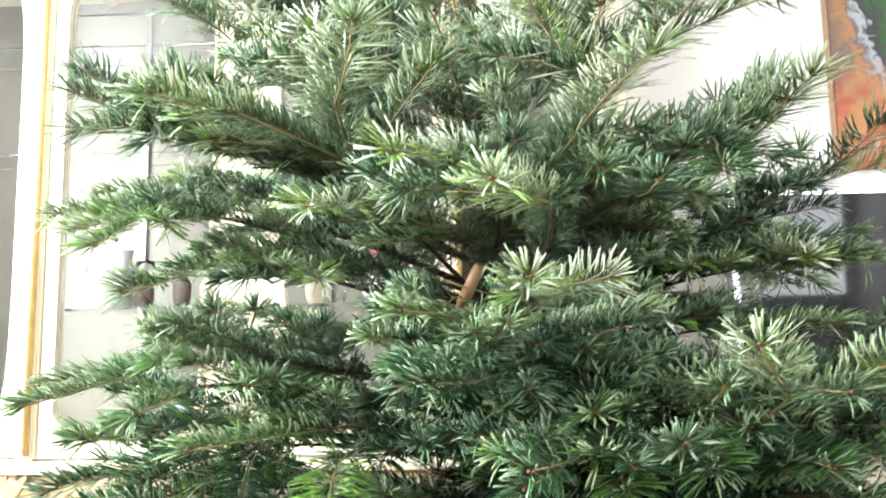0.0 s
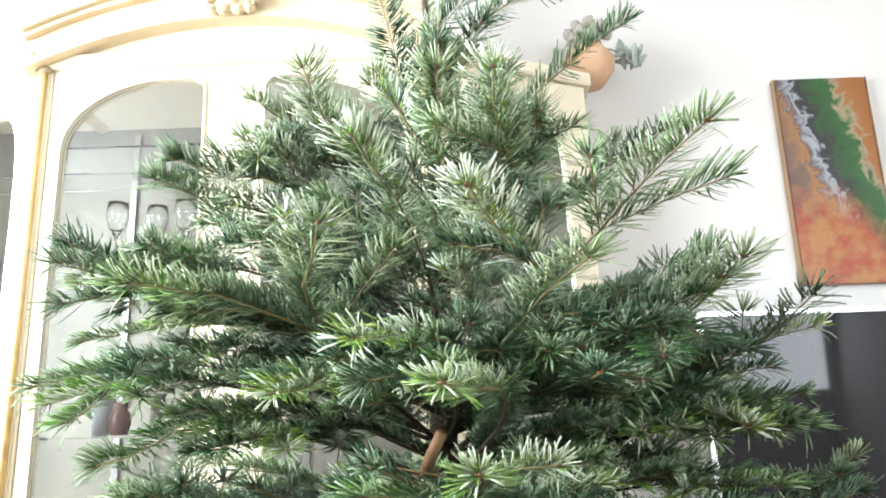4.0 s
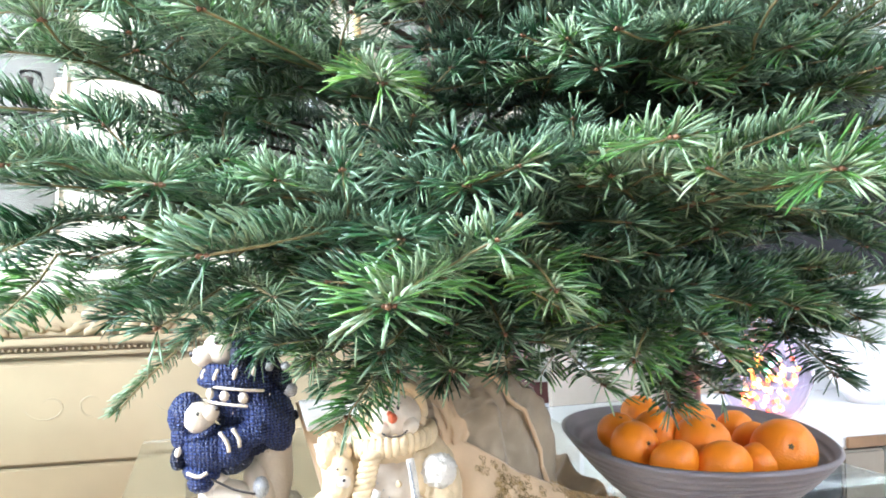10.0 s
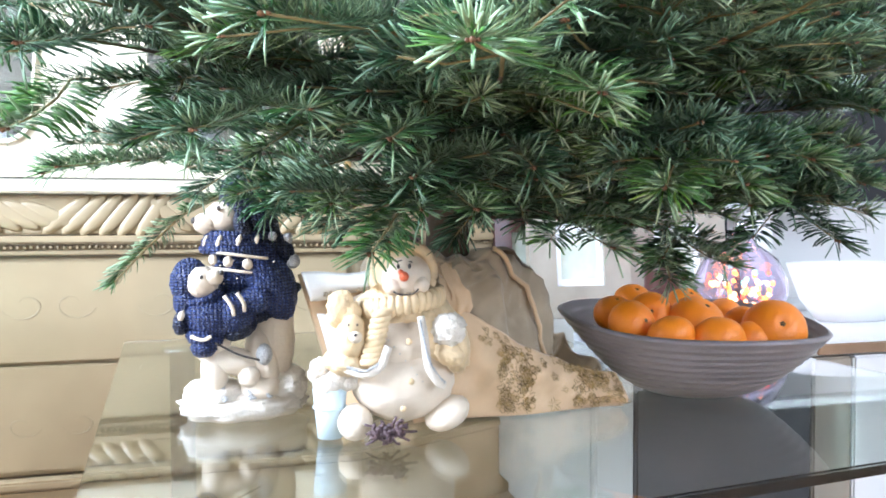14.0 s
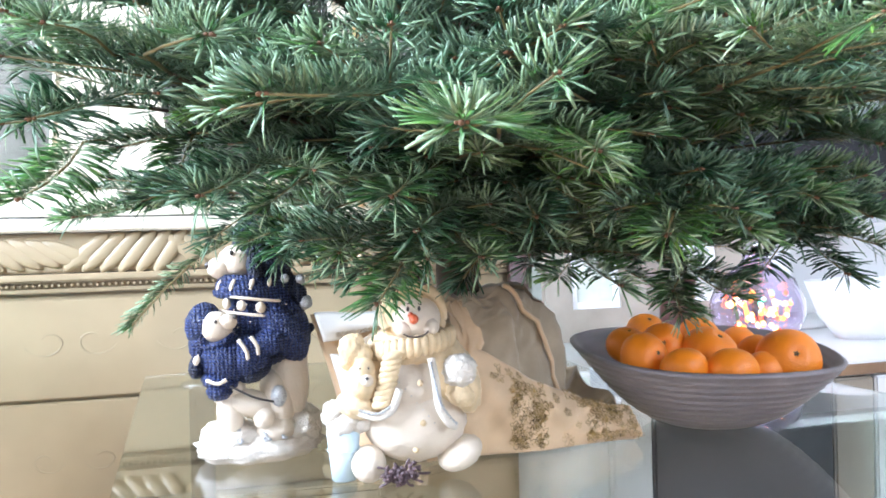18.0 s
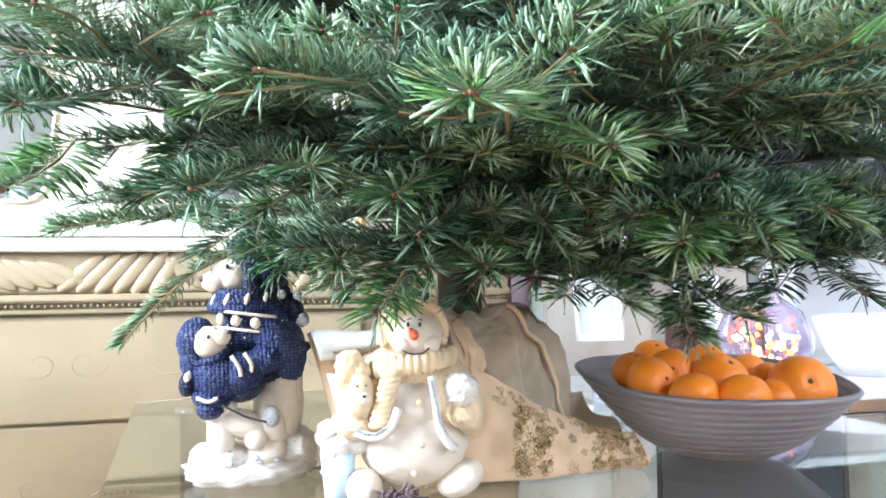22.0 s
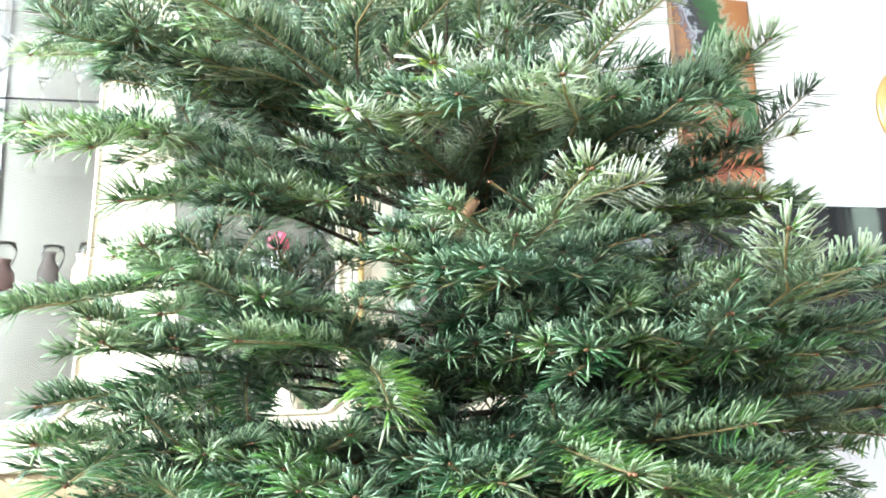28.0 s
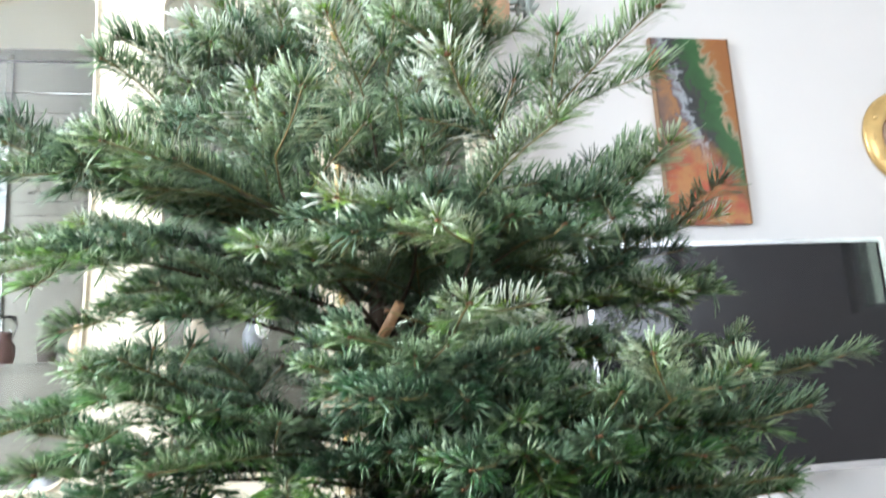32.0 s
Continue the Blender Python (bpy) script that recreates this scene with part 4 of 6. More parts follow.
    keep = np.linalg.norm(b - HOLLOW[0] - f[:, None] * (HOLLOW[1] - HOLLOW[0]), axis=1) > 0.028
    store[1].append(tones[keep])
    store[0].append(np.stack([base, a - ww, a + ww, b - ww, b + ww, tip - ww * 0.62, tip + ww * 0.62, b - keel], 1)[keep])


def needle_faces():
    over = [(0, 2, 1), (1, 2, 4), (1, 4, 3), (3, 4, 6), (3, 6, 5)]
    under = [(p, q, 7) for p, q in ((0, 1), (1, 3), (3, 5), (5, 6), (6, 4), (4, 2), (2, 0))]
    return np.array(over + under)


FACES = needle_faces()


def needle_mesh(store):
    v = np.concatenate(store[0])
    n = len(v)
    f = (FACES[None] + 8 * np.arange(n)[:, None, None]).reshape(-1, 3)
    me = bpy.data.meshes.new("needles")
    me.vertices.add(n * 8)
    me.vertices.foreach_set("co", v.reshape(-1).astype(np.float32))
    me.loops.add(len(f) * 3)
    me.loops.foreach_set("vertex_index", f.reshape(-1).astype(np.int32))
    me.polygons.add(len(f))
    me.polygons.foreach_set("loop_start", np.arange(0, len(f) * 3, 3, dtype=np.int32))
    me.polygons.foreach_set("material_index", np.tile([0] * 5 + [1] * 7, n).astype(np.int32))
    me.materials.append(NEEDLE_TOP)
    me.materials.append(NEEDLE_UNDER)
    tone = me.attributes.new("tone", "FLOAT", "POINT")
    tone.data.foreach_set("value", np.repeat(np.concatenate(store[1]), 8).astype(np.float32))
    me.update(calc_edges=True)
    return me


tree = thing("fir_tree", pose(AX.x, AX.y, 0.4505), "undecorated green fir Christmas tree standing on the glass table", "tree")
tree_inv = tree.matrix_basis.inverted()
UP = Vector((0, 0, 1))
# the hollow where a branch has been sawn off
GAP = Vector((0.05, 0.84, 1.075))


def wooden(wood, points, radii, slot, seg=5):
    """A piece of twig in one of the colours of its mesh: bark, young twig, bud."""
    start = len(wood.faces)
    tube(wood, points, radii, seg)
    paint(wood, start, slot)


def buds(wood, q, d, size=1.0):
    """The end bud with two smaller ones beside it."""
    start = len(wood.faces)
    rot = d.to_track_quat("Z", "Y").to_euler()
    turn = tuple(math.degrees(a) for a in rot)
    blob(wood, q + d * 0.0015 * size, (0.0015 * size, 0.0015 * size, 0.0030 * size), turn, 1)
    side = d.cross(UP)
    if side.length > 0.1:
        side.normalize()
        for sg in (-1, 1):
            blob(wood, q + side * sg * 0.0021 * size, (0.0011 * size, 0.0011 * size, 0.0020 * size), turn, 1)
    paint(wood, start, 2)


def twigs(wood, store, p, d, length, order, side_axis, hue=None):
    """A shoot from p along d; longer ones carry pairs of side shoots at their yearly nodes."""
    if (p + d * length - GAP).length < 0.075:
        return
    bend = Vector((0, 0, rng.normal(0.0, 0.10)))
    q = p + d * length + bend * length * 0.5
    mid = p.lerp(q, 0.5) + Vector((0, 0, rng.normal(0.02, 0.03) * length))
    r = 0.0008 + 0.0016 * length
    wooden(wood, [p, mid, q], [r, r * 0.85, 0.0008], 1)
    buds(wood, q, (q - mid).normalized(), 0.85)
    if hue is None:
        # lower shoots toned down, for the shade beneath the crown
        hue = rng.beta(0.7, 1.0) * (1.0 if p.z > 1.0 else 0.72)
        # lifted again towards the window, in place of its light
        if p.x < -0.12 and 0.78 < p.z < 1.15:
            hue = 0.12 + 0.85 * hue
    long, dense = (1.24, 0.76) if p.z > 1.16 else (1.0, 1.0)
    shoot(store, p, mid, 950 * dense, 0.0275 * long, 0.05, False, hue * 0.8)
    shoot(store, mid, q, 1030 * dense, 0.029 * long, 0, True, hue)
    if order > 0 and length > 0.07:
        nodes = [0.45] if length < 0.15 else [0.36, 0.68]
        for f in nodes:
            o = p.lerp(mid, f * 2) if f <= 0.5 else mid.lerp(q, f * 2 - 1)
            dd = (q - p).normalized()
            lat = dd.cross(side_axis).normalized()
            for sg in (-1, 1):
                if rng.random() < 0.12:
                    continue
                w = (dd * rng.uniform(0.70, 0.95) + lat * sg * rng.uniform(0.65, 0.95) + side_axis * rng.normal(0.0, 0.16)).normalized()
                twigs(wood, store, o, w, length * (1 - f) * rng.uniform(0.7, 1.0), order - 1, side_axis)


def branch(x, y, z, via=None, elev=None, full=None, inner=0.17, hue=None):
    """A branch whose end bud lies at x, y, z and whose last year's shoot begins at via; it climbs there from the trunk at elev degrees."""
    tip = Vector((x, y, z))
    if full is None:
        # the crown and the window side are more open
        full = 0.74 if z > 1.22 else 0.62 if x < -0.15 else 0.82
    if elev is None:
        elev = np.interp(z, [0.6, 0.72, 0.9, 1.1, 1.3, 1.5, 1.8], [-6, 2, 8, 14, 22, 36, 55])
    if via is None:
        run = Vector((AX.x - x, AX.y - y, -math.hypot(x - AX.x, y - AX.y) * math.tan(radians(elev))))
        via = tip + run.normalized() * min(0.11, run.length * 0.45)
    v = Vector(via)
    z0 = min(1.74, max(0.56, v.z - math.hypot(v.x - AX.x, v.y - AX.y) * math.tan(radians(elev))))
    a = Vector((AX.x, AX.y, z0))
    way = (tip - v).normalized()
    reach_in = (v - a).length
    ctrl = a.lerp(v, 0.5).lerp(v - way * reach_in * 0.45, 0.6)
    ni, no = 6, 3
    pts = [(a * (1 - s) ** 2 + ctrl * 2 * s * (1 - s) + v * s * s) for s in [i / ni for i in range(ni + 1)]]
    bow = way.cross(UP)
    bow = bow.normalized() * rng.normal(0, 0.003) + UP * rng.normal(-0.001, 0.003)
    pts += [v.lerp(tip, (i + 1) / no) + bow * math.sin(math.pi * (i + 1) / no) for i in range(no)]
    n = len(pts)
    step = [(q - p).length for p, q in zip(pts, pts[1:])]
    L = sum(step)
    wood = bmesh.new()
    thick = [0.0009 + 0.0038 * min(1, L / 0.5) * (1 - i / (n - 1)) ** 2.2 for i in range(n)]
    wooden(wood, pts[:ni], thick[:ni], 0, 6)
    wooden(wood, pts[ni - 1:], thick[ni - 1:], 1, 6)
    buds(wood, tip, (pts[-1] - pts[-2]).normalized(), 1.15)
    store = ([], [])

    def along(s):
        f = min(max(s, 0), 0.9999) * L
        for p, q, e in zip(pts, pts[1:], step):
            if f <= e or q is pts[-1]:
                return p.lerp(q, min(1, f / e)), (q - p).normalized()
            f -= e

    # low branches get darker tones, as shaded by those above
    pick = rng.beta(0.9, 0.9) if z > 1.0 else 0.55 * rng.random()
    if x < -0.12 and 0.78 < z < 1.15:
        # paler tones on the window side, daylight put into the colour
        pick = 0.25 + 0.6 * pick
    # longer, sparser needles in the crown
    long, dense = (1.24, 0.76) if z > 1.16 else (1.0, 1.0)
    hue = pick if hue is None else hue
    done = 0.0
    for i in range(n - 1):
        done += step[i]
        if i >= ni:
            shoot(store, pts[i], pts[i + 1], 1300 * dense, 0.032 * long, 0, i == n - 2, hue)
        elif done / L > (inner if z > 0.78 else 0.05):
            # inner needles coloured dark, for the shade near the trunk
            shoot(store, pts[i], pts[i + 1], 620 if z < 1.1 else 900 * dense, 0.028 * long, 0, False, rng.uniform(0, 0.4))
    side_axis = way.cross(UP).cross(way)
    side_axis = side_axis.normalized() if side_axis.length > 0.2 else Vector((0, -1, 0))
    # a pair of shoots where the last year's growth begins, then longer pairs further in
    back = (tip - v).length
    while back < L * (1 - inner):
        p, d = along(1 - back / L)
        reach = min(0.17, max(0.065, back * rng.uniform(0.6, 0.85)))
        if rng.random() < full:
            for sg in (-1, 1):
                if rng.random() < 0.12:
                    continue
                lat = d.cross(side_axis).normalized() * sg
                w = (d * rng.uniform(0.75, 1.0) + lat * rng.uniform(0.65, 0.95) + side_axis * rng.normal(0.03, 0.16)).normalized()
                twigs(wood, store, p, w, reach, 1 if reach > 0.155 else 0, side_axis)
        if rng.random() < 0.2 * full:
            w = (d * 0.8 + side_axis * rng.choice([0.5, -0.35]) + d.cross(side_axis) * rng.normal(0, 0.5)).normalized()
            twigs(wood, store, p, w, reach * 0.6, 0, side_axis)
        back += rng.uniform(0.10, 0.15)
    br = part("branch", wood, [BARK, TWIG, BUD], tree, at=tree_inv)
    nd = new("needles", needle_mesh(store))
    nd.parent = br


# front of the crown, then the shoulder, the middle and the lowest whorls
branch(0.181, 1.000, 1.781, (0.060, 1.068, 1.672), None, 0.1, 0.5, 0.30)
branch(0.235, 1.000, 1.712, (0.125, 1.050, 1.672), None, 0.2, 0.5, 0.35)
branch(0.322, 1.000, 1.634, (0.215, 1.040, 1.565), None, 0.4, 0.4, 0.30)
branch(0.384, 1.050, 1.496, (0.322, 1.151, 1.478), hue=0.05)
branch(-0.099, 0.850, 1.506, (-0.056, 0.987, 1.415), hue=0.85)
branch(-0.021, 0.980, 1.689, (0.010, 1.047, 1.550))
branch(0.060, 0.807, 1.476, (0.057, 0.907, 1.392), hue=0.75)
branch(0.121, 0.780, 1.460, (0.140, 0.883, 1.401), hue=0.88)
branch(-0.026, 0.740, 1.369, (0.013, 0.822, 1.326))
branch(-0.189, 0.930, 1.451, (-0.063, 1.006, 1.423))
branch(-0.184, 0.950, 1.515, (-0.108, 1.041, 1.494))
branch(-0.266, 0.900, 1.415, (-0.178, 1.008, 1.426))
branch(-0.285, 0.900, 1.389, (-0.244, 1.013, 1.382))
branch(-0.051, 0.695, 1.268, (-0.081, 0.781, 1.228), hue=0.68)
branch(0.085, 0.668, 1.290, (0.150, 0.752, 1.234), hue=0.97)
branch(0.288, 0.636, 1.329, (0.220, 0.782, 1.275), hue=0.60)
branch(0.174, 0.850, 1.439, (0.188, 0.949, 1.434))
branch(0.185, 0.656, 1.219, (0.137, 0.794, 1.186), hue=0.72)
branch(0.364, 0.783, 1.243, (0.335, 0.903, 1.202))
branch(0.460, 0.850, 1.214, (0.419, 0.963, 1.165))
branch(-0.021, 0.721, 1.166, (0.035, 0.790, 1.182))
branch(0.058, 0.620, 1.117, (0.106, 0.708, 1.116), hue=0.82)
branch(-0.007, 0.689, 1.125, (0.047, 0.758, 1.145))
branch(-0.095, 0.724, 1.120, (-0.069, 0.808, 1.140), hue=0.90)
branch(0.084, 0.638, 1.049, (0.092, 0.757, 1.033), hue=0.78)
branch(-0.381, 0.900, 1.311, (-0.342, 1.023, 1.299))
branch(-0.237, 0.733, 1.227, (-0.158, 0.848, 1.229))
branch(-0.388, 0.860, 1.143, (-0.308, 0.982, 1.178))
branch(0.427, 0.840, 1.077, (0.384, 0.959, 1.109))
branch(0.255, 0.720, 1.141, (0.279, 0.796, 1.182))
branch(0.190, 0.680, 1.126, (0.190, 0.779, 1.136))
branch(0.178, 0.880, 1.436, (0.183, 0.968, 1.416))
branch(0.122, 0.980, 1.631, (0.084, 1.093, 1.615))
branch(-0.361, 0.850, 1.231, (-0.305, 0.949, 1.269))
branch(0.347, 0.800, 1.227, (0.319, 0.899, 1.189))
branch(0.351, 0.668, 0.984, (0.316, 0.797, 0.942), hue=0.70)
branch(0.231, 0.610, 0.998, (0.275, 0.677, 0.957), hue=0.74)
branch(-0.013, 0.700, 1.030, (0.056, 0.797, 1.014))
branch(0.001, 0.660, 0.975, (0.051, 0.757, 0.991))
branch(-0.290, 1.150, 1.051, (-0.131, 1.178, 1.014))
branch(-0.278, 0.850, 1.023, (-0.209, 0.979, 0.992))
branch(0.405, 0.840, 1.078, (0.358, 0.950, 1.082))
branch(0.400, 0.860, 1.016, (0.330, 0.982, 1.015))
branch(0.507, 0.950, 1.020, (0.518, 1.045, 0.992))
branch(0.165, 0.720, 1.013, (0.128, 0.813, 1.007))
branch(0.181, 0.620, 0.934, (0.207, 0.702, 0.907))
branch(0.313, 0.700, 0.904, (0.281, 0.826, 0.905))
branch(-0.285, 0.740, 0.927, (-0.276, 0.840, 0.927))
branch(0.014, 0.660, 0.974, (0.080, 0.734, 0.988))
branch(-0.354, 0.760, 0.955, (-0.278, 0.897, 0.989))
branch(-0.243, 0.740, 0.949, (-0.235, 0.828, 0.965))
branch(0.361, 0.820, 1.077, (0.357, 0.917, 1.100))
branch(0.082, 0.660, 0.911, (0.146, 0.722, 0.927))
branch(-0.339, 0.780, 0.879, (-0.242, 0.905, 0.904), None, 0.25, 0.45)
branch(-0.335, 0.760, 0.850, (-0.291, 0.872, 0.854), None, 0.25, 0.45)
branch(0.391, 0.720, 0.923, (0.383, 0.839, 0.936))
branch(0.389, 0.720, 0.830, (0.410, 0.838, 0.827))
branch(-0.181, 0.697, 0.924, (-0.090, 0.840, 0.924), hue=0.50)
branch(-0.072, 0.667, 0.873, (-0.075, 0.752, 0.903), hue=0.70)
branch(-0.018, 0.676, 0.811, (0.021, 0.754, 0.834))
branch(0.025, 0.784, 0.923, (0.039, 0.855, 0.956))
branch(0.078, 0.588, 0.827, (0.067, 0.717, 0.839), hue=0.55)
branch(0.141, 0.539, 0.803, (0.171, 0.655, 0.805), hue=0.50)
branch(0.215, 0.672, 0.908, (0.236, 0.766, 0.934))
branch(0.157, 0.699, 0.888, (0.154, 0.778, 0.931))
branch(0.080, 0.690, 0.893, (0.147, 0.743, 0.921))
branch(-0.178, 0.820, 0.862, (-0.182, 0.890, 0.901))
branch(-0.199, 0.647, 0.808, (-0.247, 0.745, 0.820))
branch(-0.295, 0.700, 0.826, (-0.279, 0.818, 0.837))
branch(0.149, 0.740, 0.951, (0.154, 0.817, 0.972))
branch(0.010, 0.660, 0.791, (0.072, 0.738, 0.792))
branch(0.165, 0.720, 0.803, (0.165, 0.808, 0.820))
branch(-0.146, 0.740, 0.825, (-0.111, 0.823, 0.831))
branch(-0.267, 0.800, 0.874, (-0.221, 0.920, 0.892), None, 0.25, 0.45)
branch(-0.172, 0.602, 0.767, (-0.091, 0.701, 0.789), hue=0.22)
branch(-0.089, 0.530, 0.742, (-0.045, 0.618, 0.758), hue=0.55)
branch(0.229, 0.681, 0.816, (0.244, 0.830, 0.819))
branch(0.139, 0.710, 0.739, (0.140, 0.810, 0.748))
branch(0.279, 0.760, 0.720, (0.282, 0.883, 0.763))
branch(0.105, 0.700, 0.692, (0.147, 0.751, 0.717), hue=0.50)
branch(0.178, 0.710, 0.695, (0.189, 0.795, 0.722), hue=0.52)
branch(0.380, 0.840, 0.649, (0.399, 0.939, 0.693))
branch(-0.066, 0.750, 0.700, (-0.019, 0.825, 0.719))
branch(-0.086, 0.820, 0.643, (-0.039, 0.876, 0.696))
branch(-0.159, 1.000, 0.679, (-0.186, 1.067, 0.732))
branch(-0.374, 1.100, 0.729, (-0.271, 1.258, 0.755))
branch(-0.329, 0.760, 0.727, (-0.310, 0.856, 0.777))
branch(0.195, 0.740, 0.785, (0.213, 0.827, 0.799))
branch(0.114, 0.710, 0.784, (0.107, 0.816, 0.812))
branch(-0.310, 0.720, 0.773, (-0.296, 0.825, 0.802))
branch(0.026, 0.640, 0.744, (0.028, 0.745, 0.778))
branch(-0.003, 0.800, 0.678, (-0.020, 0.900, 0.720))
branch(-0.123, 1.000, 0.676, (-0.009, 1.116, 0.726))
branch(-0.213, 0.720, 0.725, (-0.169, 0.826, 0.760))
branch(-0.088, 0.720, 0.723, (-0.025, 0.804, 0.757))
branch(0.029, 0.760, 0.709, (0.032, 0.859, 0.758))
branch(0.390, 0.820, 0.704, (0.416, 0.933, 0.736))
branch(0.309, 0.920, 0.625, (0.312, 1.015, 0.655))
branch(-0.108, 0.950, 0.669, (-0.026, 1.030, 0.704))
branch(0.169, 0.900, 0.643, (0.164, 0.994, 0.675))
branch(0.383, 0.800, 0.771, (0.408, 0.923, 0.804))
branch(-0.239, 0.820, 0.737, (-0.232, 0.905, 0.790))
branch(0.282, 0.980, 0.604, (0.312, 1.040, 0.648))
# the window side of the shoulder
branch(-0.508, 1.200, 1.237, (-0.380, 1.347, 1.284))
branch(-0.315, 0.800, 1.102, (-0.307, 0.878, 1.146))
branch(-0.394, 0.900, 1.289, (-0.344, 1.020, 1.287))
branch(-0.308, 0.880, 1.270, (-0.250, 0.996, 1.258))
branch(-0.293, 0.820, 1.059, (-0.247, 0.903, 1.092), None, 0.35)
branch(-0.459, 1.080, 1.304, (-0.371, 1.176, 1.354))
branch(-0.344, 0.980, 1.181, (-0.264, 1.080, 1.204), None, 0.35)
branch(-0.236, 0.980, 1.107, (-0.160, 1.060, 1.110), None, 0.35)
branch(-0.301, 1.050, 1.208, (-0.218, 1.136, 1.219))
branch(-0.178, 1.000, 1.224, (-0.107, 1.071, 1.230))
# behind the sawn-off branch
branch(0.300, 0.960, 1.085, None, 6)
branch(0.260, 1.330, 1.100)
branch(-0.050, 1.380, 1.110)
branch(0.130, 1.420, 1.050)
branch(0.400, 1.180, 1.060)
branch(-0.120, 1.300, 1.230)
# ends seen past the sides
branch(0.578, 0.800, 0.997, None, 12)
branch(0.429, 0.700, 0.943, None, 8)
branch(0.211, 0.650, 0.850, None, 10)
branch(0.420, 0.980, 0.700, None, 0)
branch(0.500, 0.900, 0.800, None, 4)
branch(0.460, 0.800, 0.850, None, 6)
branch(0.540, 1.000, 0.880, None, 8)
branch(0.560, 0.930, 0.950, None, 9)
branch(0.400, 0.700, 0.880, None, 7)
branch(0.480, 0.880, 0.735, None, 2)
# the rest of each whorl, inner in front and full behind
for i, (z, r, n) in enumerate(((0.70, 0.48, 9), (0.84, 0.47, 8), (0.95, 0.42, 7), (1.18, 0.40, 8), (1.34, 0.32, 8), (1.50, 0.24, 7), (1.62, 0.14, 4))):
    for k in range(n):
        ang = 2 * math.pi * (k + 0.37 * i) / n + rng.normal(0, 0.12)
        rr = r * rng.uniform(0.88, 1.05)
        front = -math.sin(ang)
        if front > 0.1:
            rr *= 0.66
        x, y, h = AX.x + rr * math.cos(ang), AX.y + rr * math.sin(ang), z + rng.normal(0, 0.02)
        if x < 0 and 0.9 < z < 1.2 and (front > 0.1 or k % 2):
            continue
        if x < -0.08 and z < 1.0 and (z > 0.75 or k % 2 or front > 0.1):
            continue
        if z < 0.75 and x < 0.05:
            h += 0.07
        branch(x, y, h, None, None, 0.7)
# thin drooping shoot of the lowest whorl
droop = [Vector(p) for p in ((0.05, 1.08, 0.72), (-0.10, 1.13, 0.722), (-0.20, 1.16, 0.708), (-0.255, 1.175, 0.680), (-0.298, 1.188, 0.640), (-0.337, 1.200, 0.598))]
b, store = bmesh.new(), ([], [])
tube(b, droop, [0.003, 0.0026, 0.0022, 0.0018, 0.0015, 0.0012], 6)
for p, q in zip(droop[1:], droop[2:]):
    shoot(store, p, q, 1000, 0.022, 0, q is droop[-1], 0.45)
droop_branch = part("branch", b, TWIG, tree, at=tree_inv)
nd = new("needles", needle_mesh(store))
nd.parent = droop_branch
b = bmesh.new()
tube(b, [(AX.x, AX.y, 0.4505), (AX.x - 0.004, AX.y, 0.8), (AX.x + 0.003, AX.y, 1.2), (AX.x - 0.004, AX.y, 1.6), (AX.x - 0.012, AX.y - 0.01, 1.84)], [0.028, 0.024, 0.017, 0.0068, 0.0022], 14)
part("trunk", b, BARK, tree, at=tree_inv, smooth=True)
b = bmesh.new()
tube(b, [(AX.x - 0.01, AX.y - 0.01, 1.025), (0.030, 0.96, 1.035), (0.036, 0.900, 1.050), (0.052, 0.870, 1.080)], [0.008, 0.0072, 0.0068, 0.0064], 10)
part("cut_stub", b, SAWN, tree, "sawn brown branch stub", True, tree_inv)
store = ([], [])
shoot(store, (AX.x - 0.004, AX.y, 1.62), (AX.x - 0.012, AX.y - 0.01, 1.84), 1500, 0.019)
nd = new("leader_needles", needle_mesh(store))
nd.parent, nd.matrix_basis = tree, tree_inv

# ---- cloth round the tree stand ----
cloth = thing("gold_cloth", pose(0.05, 1.09, 0.4505), "crumpled beige and gold cloth draped over the tree stand", "cloth")


def mound(u, v):
    # fabric gathered round the trunk and bunched over the stand, with creases that run down from the neck
    a = u * 2 * math.pi
    crease = 0.45 * abs(math.sin(2.5 * a + 0.8 + 1.2 * v)) + 0.3 * abs(math.sin(5.2 * a + 2.0 - 2.2 * v)) + 0.25 * math.sin(11 * a + 3 * v)
    r = 0.036 + 0.082 * math.sin(v * math.pi / 2) ** 0.8 + 0.034 * (crease - 0.45) * v
    z = 0.178 * max(0.0, math.cos(v * math.pi / 2)) ** 0.72 + 0.030 * (crease - 0.4) * math.sin(math.pi * v)
    crumple = noise.noise(Vector((2.2 * math.cos(a), 2.2 * math.sin(a), 4.0 * v))) + 0.5 * noise.noise(Vector((5 * math.cos(a), 5 * math.sin(a), 9 * v)))
    fine = noise.noise(Vector((9 * math.cos(a), 9 * math.sin(a), 15 * v)))
    r += 0.012 * crumple * v + 0.004 * fine
    z += 0.010 * crumple * math.sin(math.pi * v) + 0.008 * crease * (1 - v)
    y = r * math.sin(a)
    if y < 0:
        y = y * (0.36 + 0.64 * (1 - v) ** 2) - (0.014 * (crease - 0.4) + 0.006 * fine) * math.sin(math.pi * v) * abs(math.sin(a))
    return Vector((r * math.cos(a) * 1.06, y, max(z, 0.002)))


part("drape", sheet(mound, 150, 44), LINEN, cloth, "crumpled beige cloth over the stand", True)
b = bmesh.new()
tube(b, [mound(0.83 + 0.13 * k / 14, 0.18 + 0.80 * (k / 14)) + Vector((0.003, -0.005, 0.003)) for k in range(15)], [0.0030] * 15, 8)
part("hem", b, CLOTH, cloth, "rolled cream hem", True)


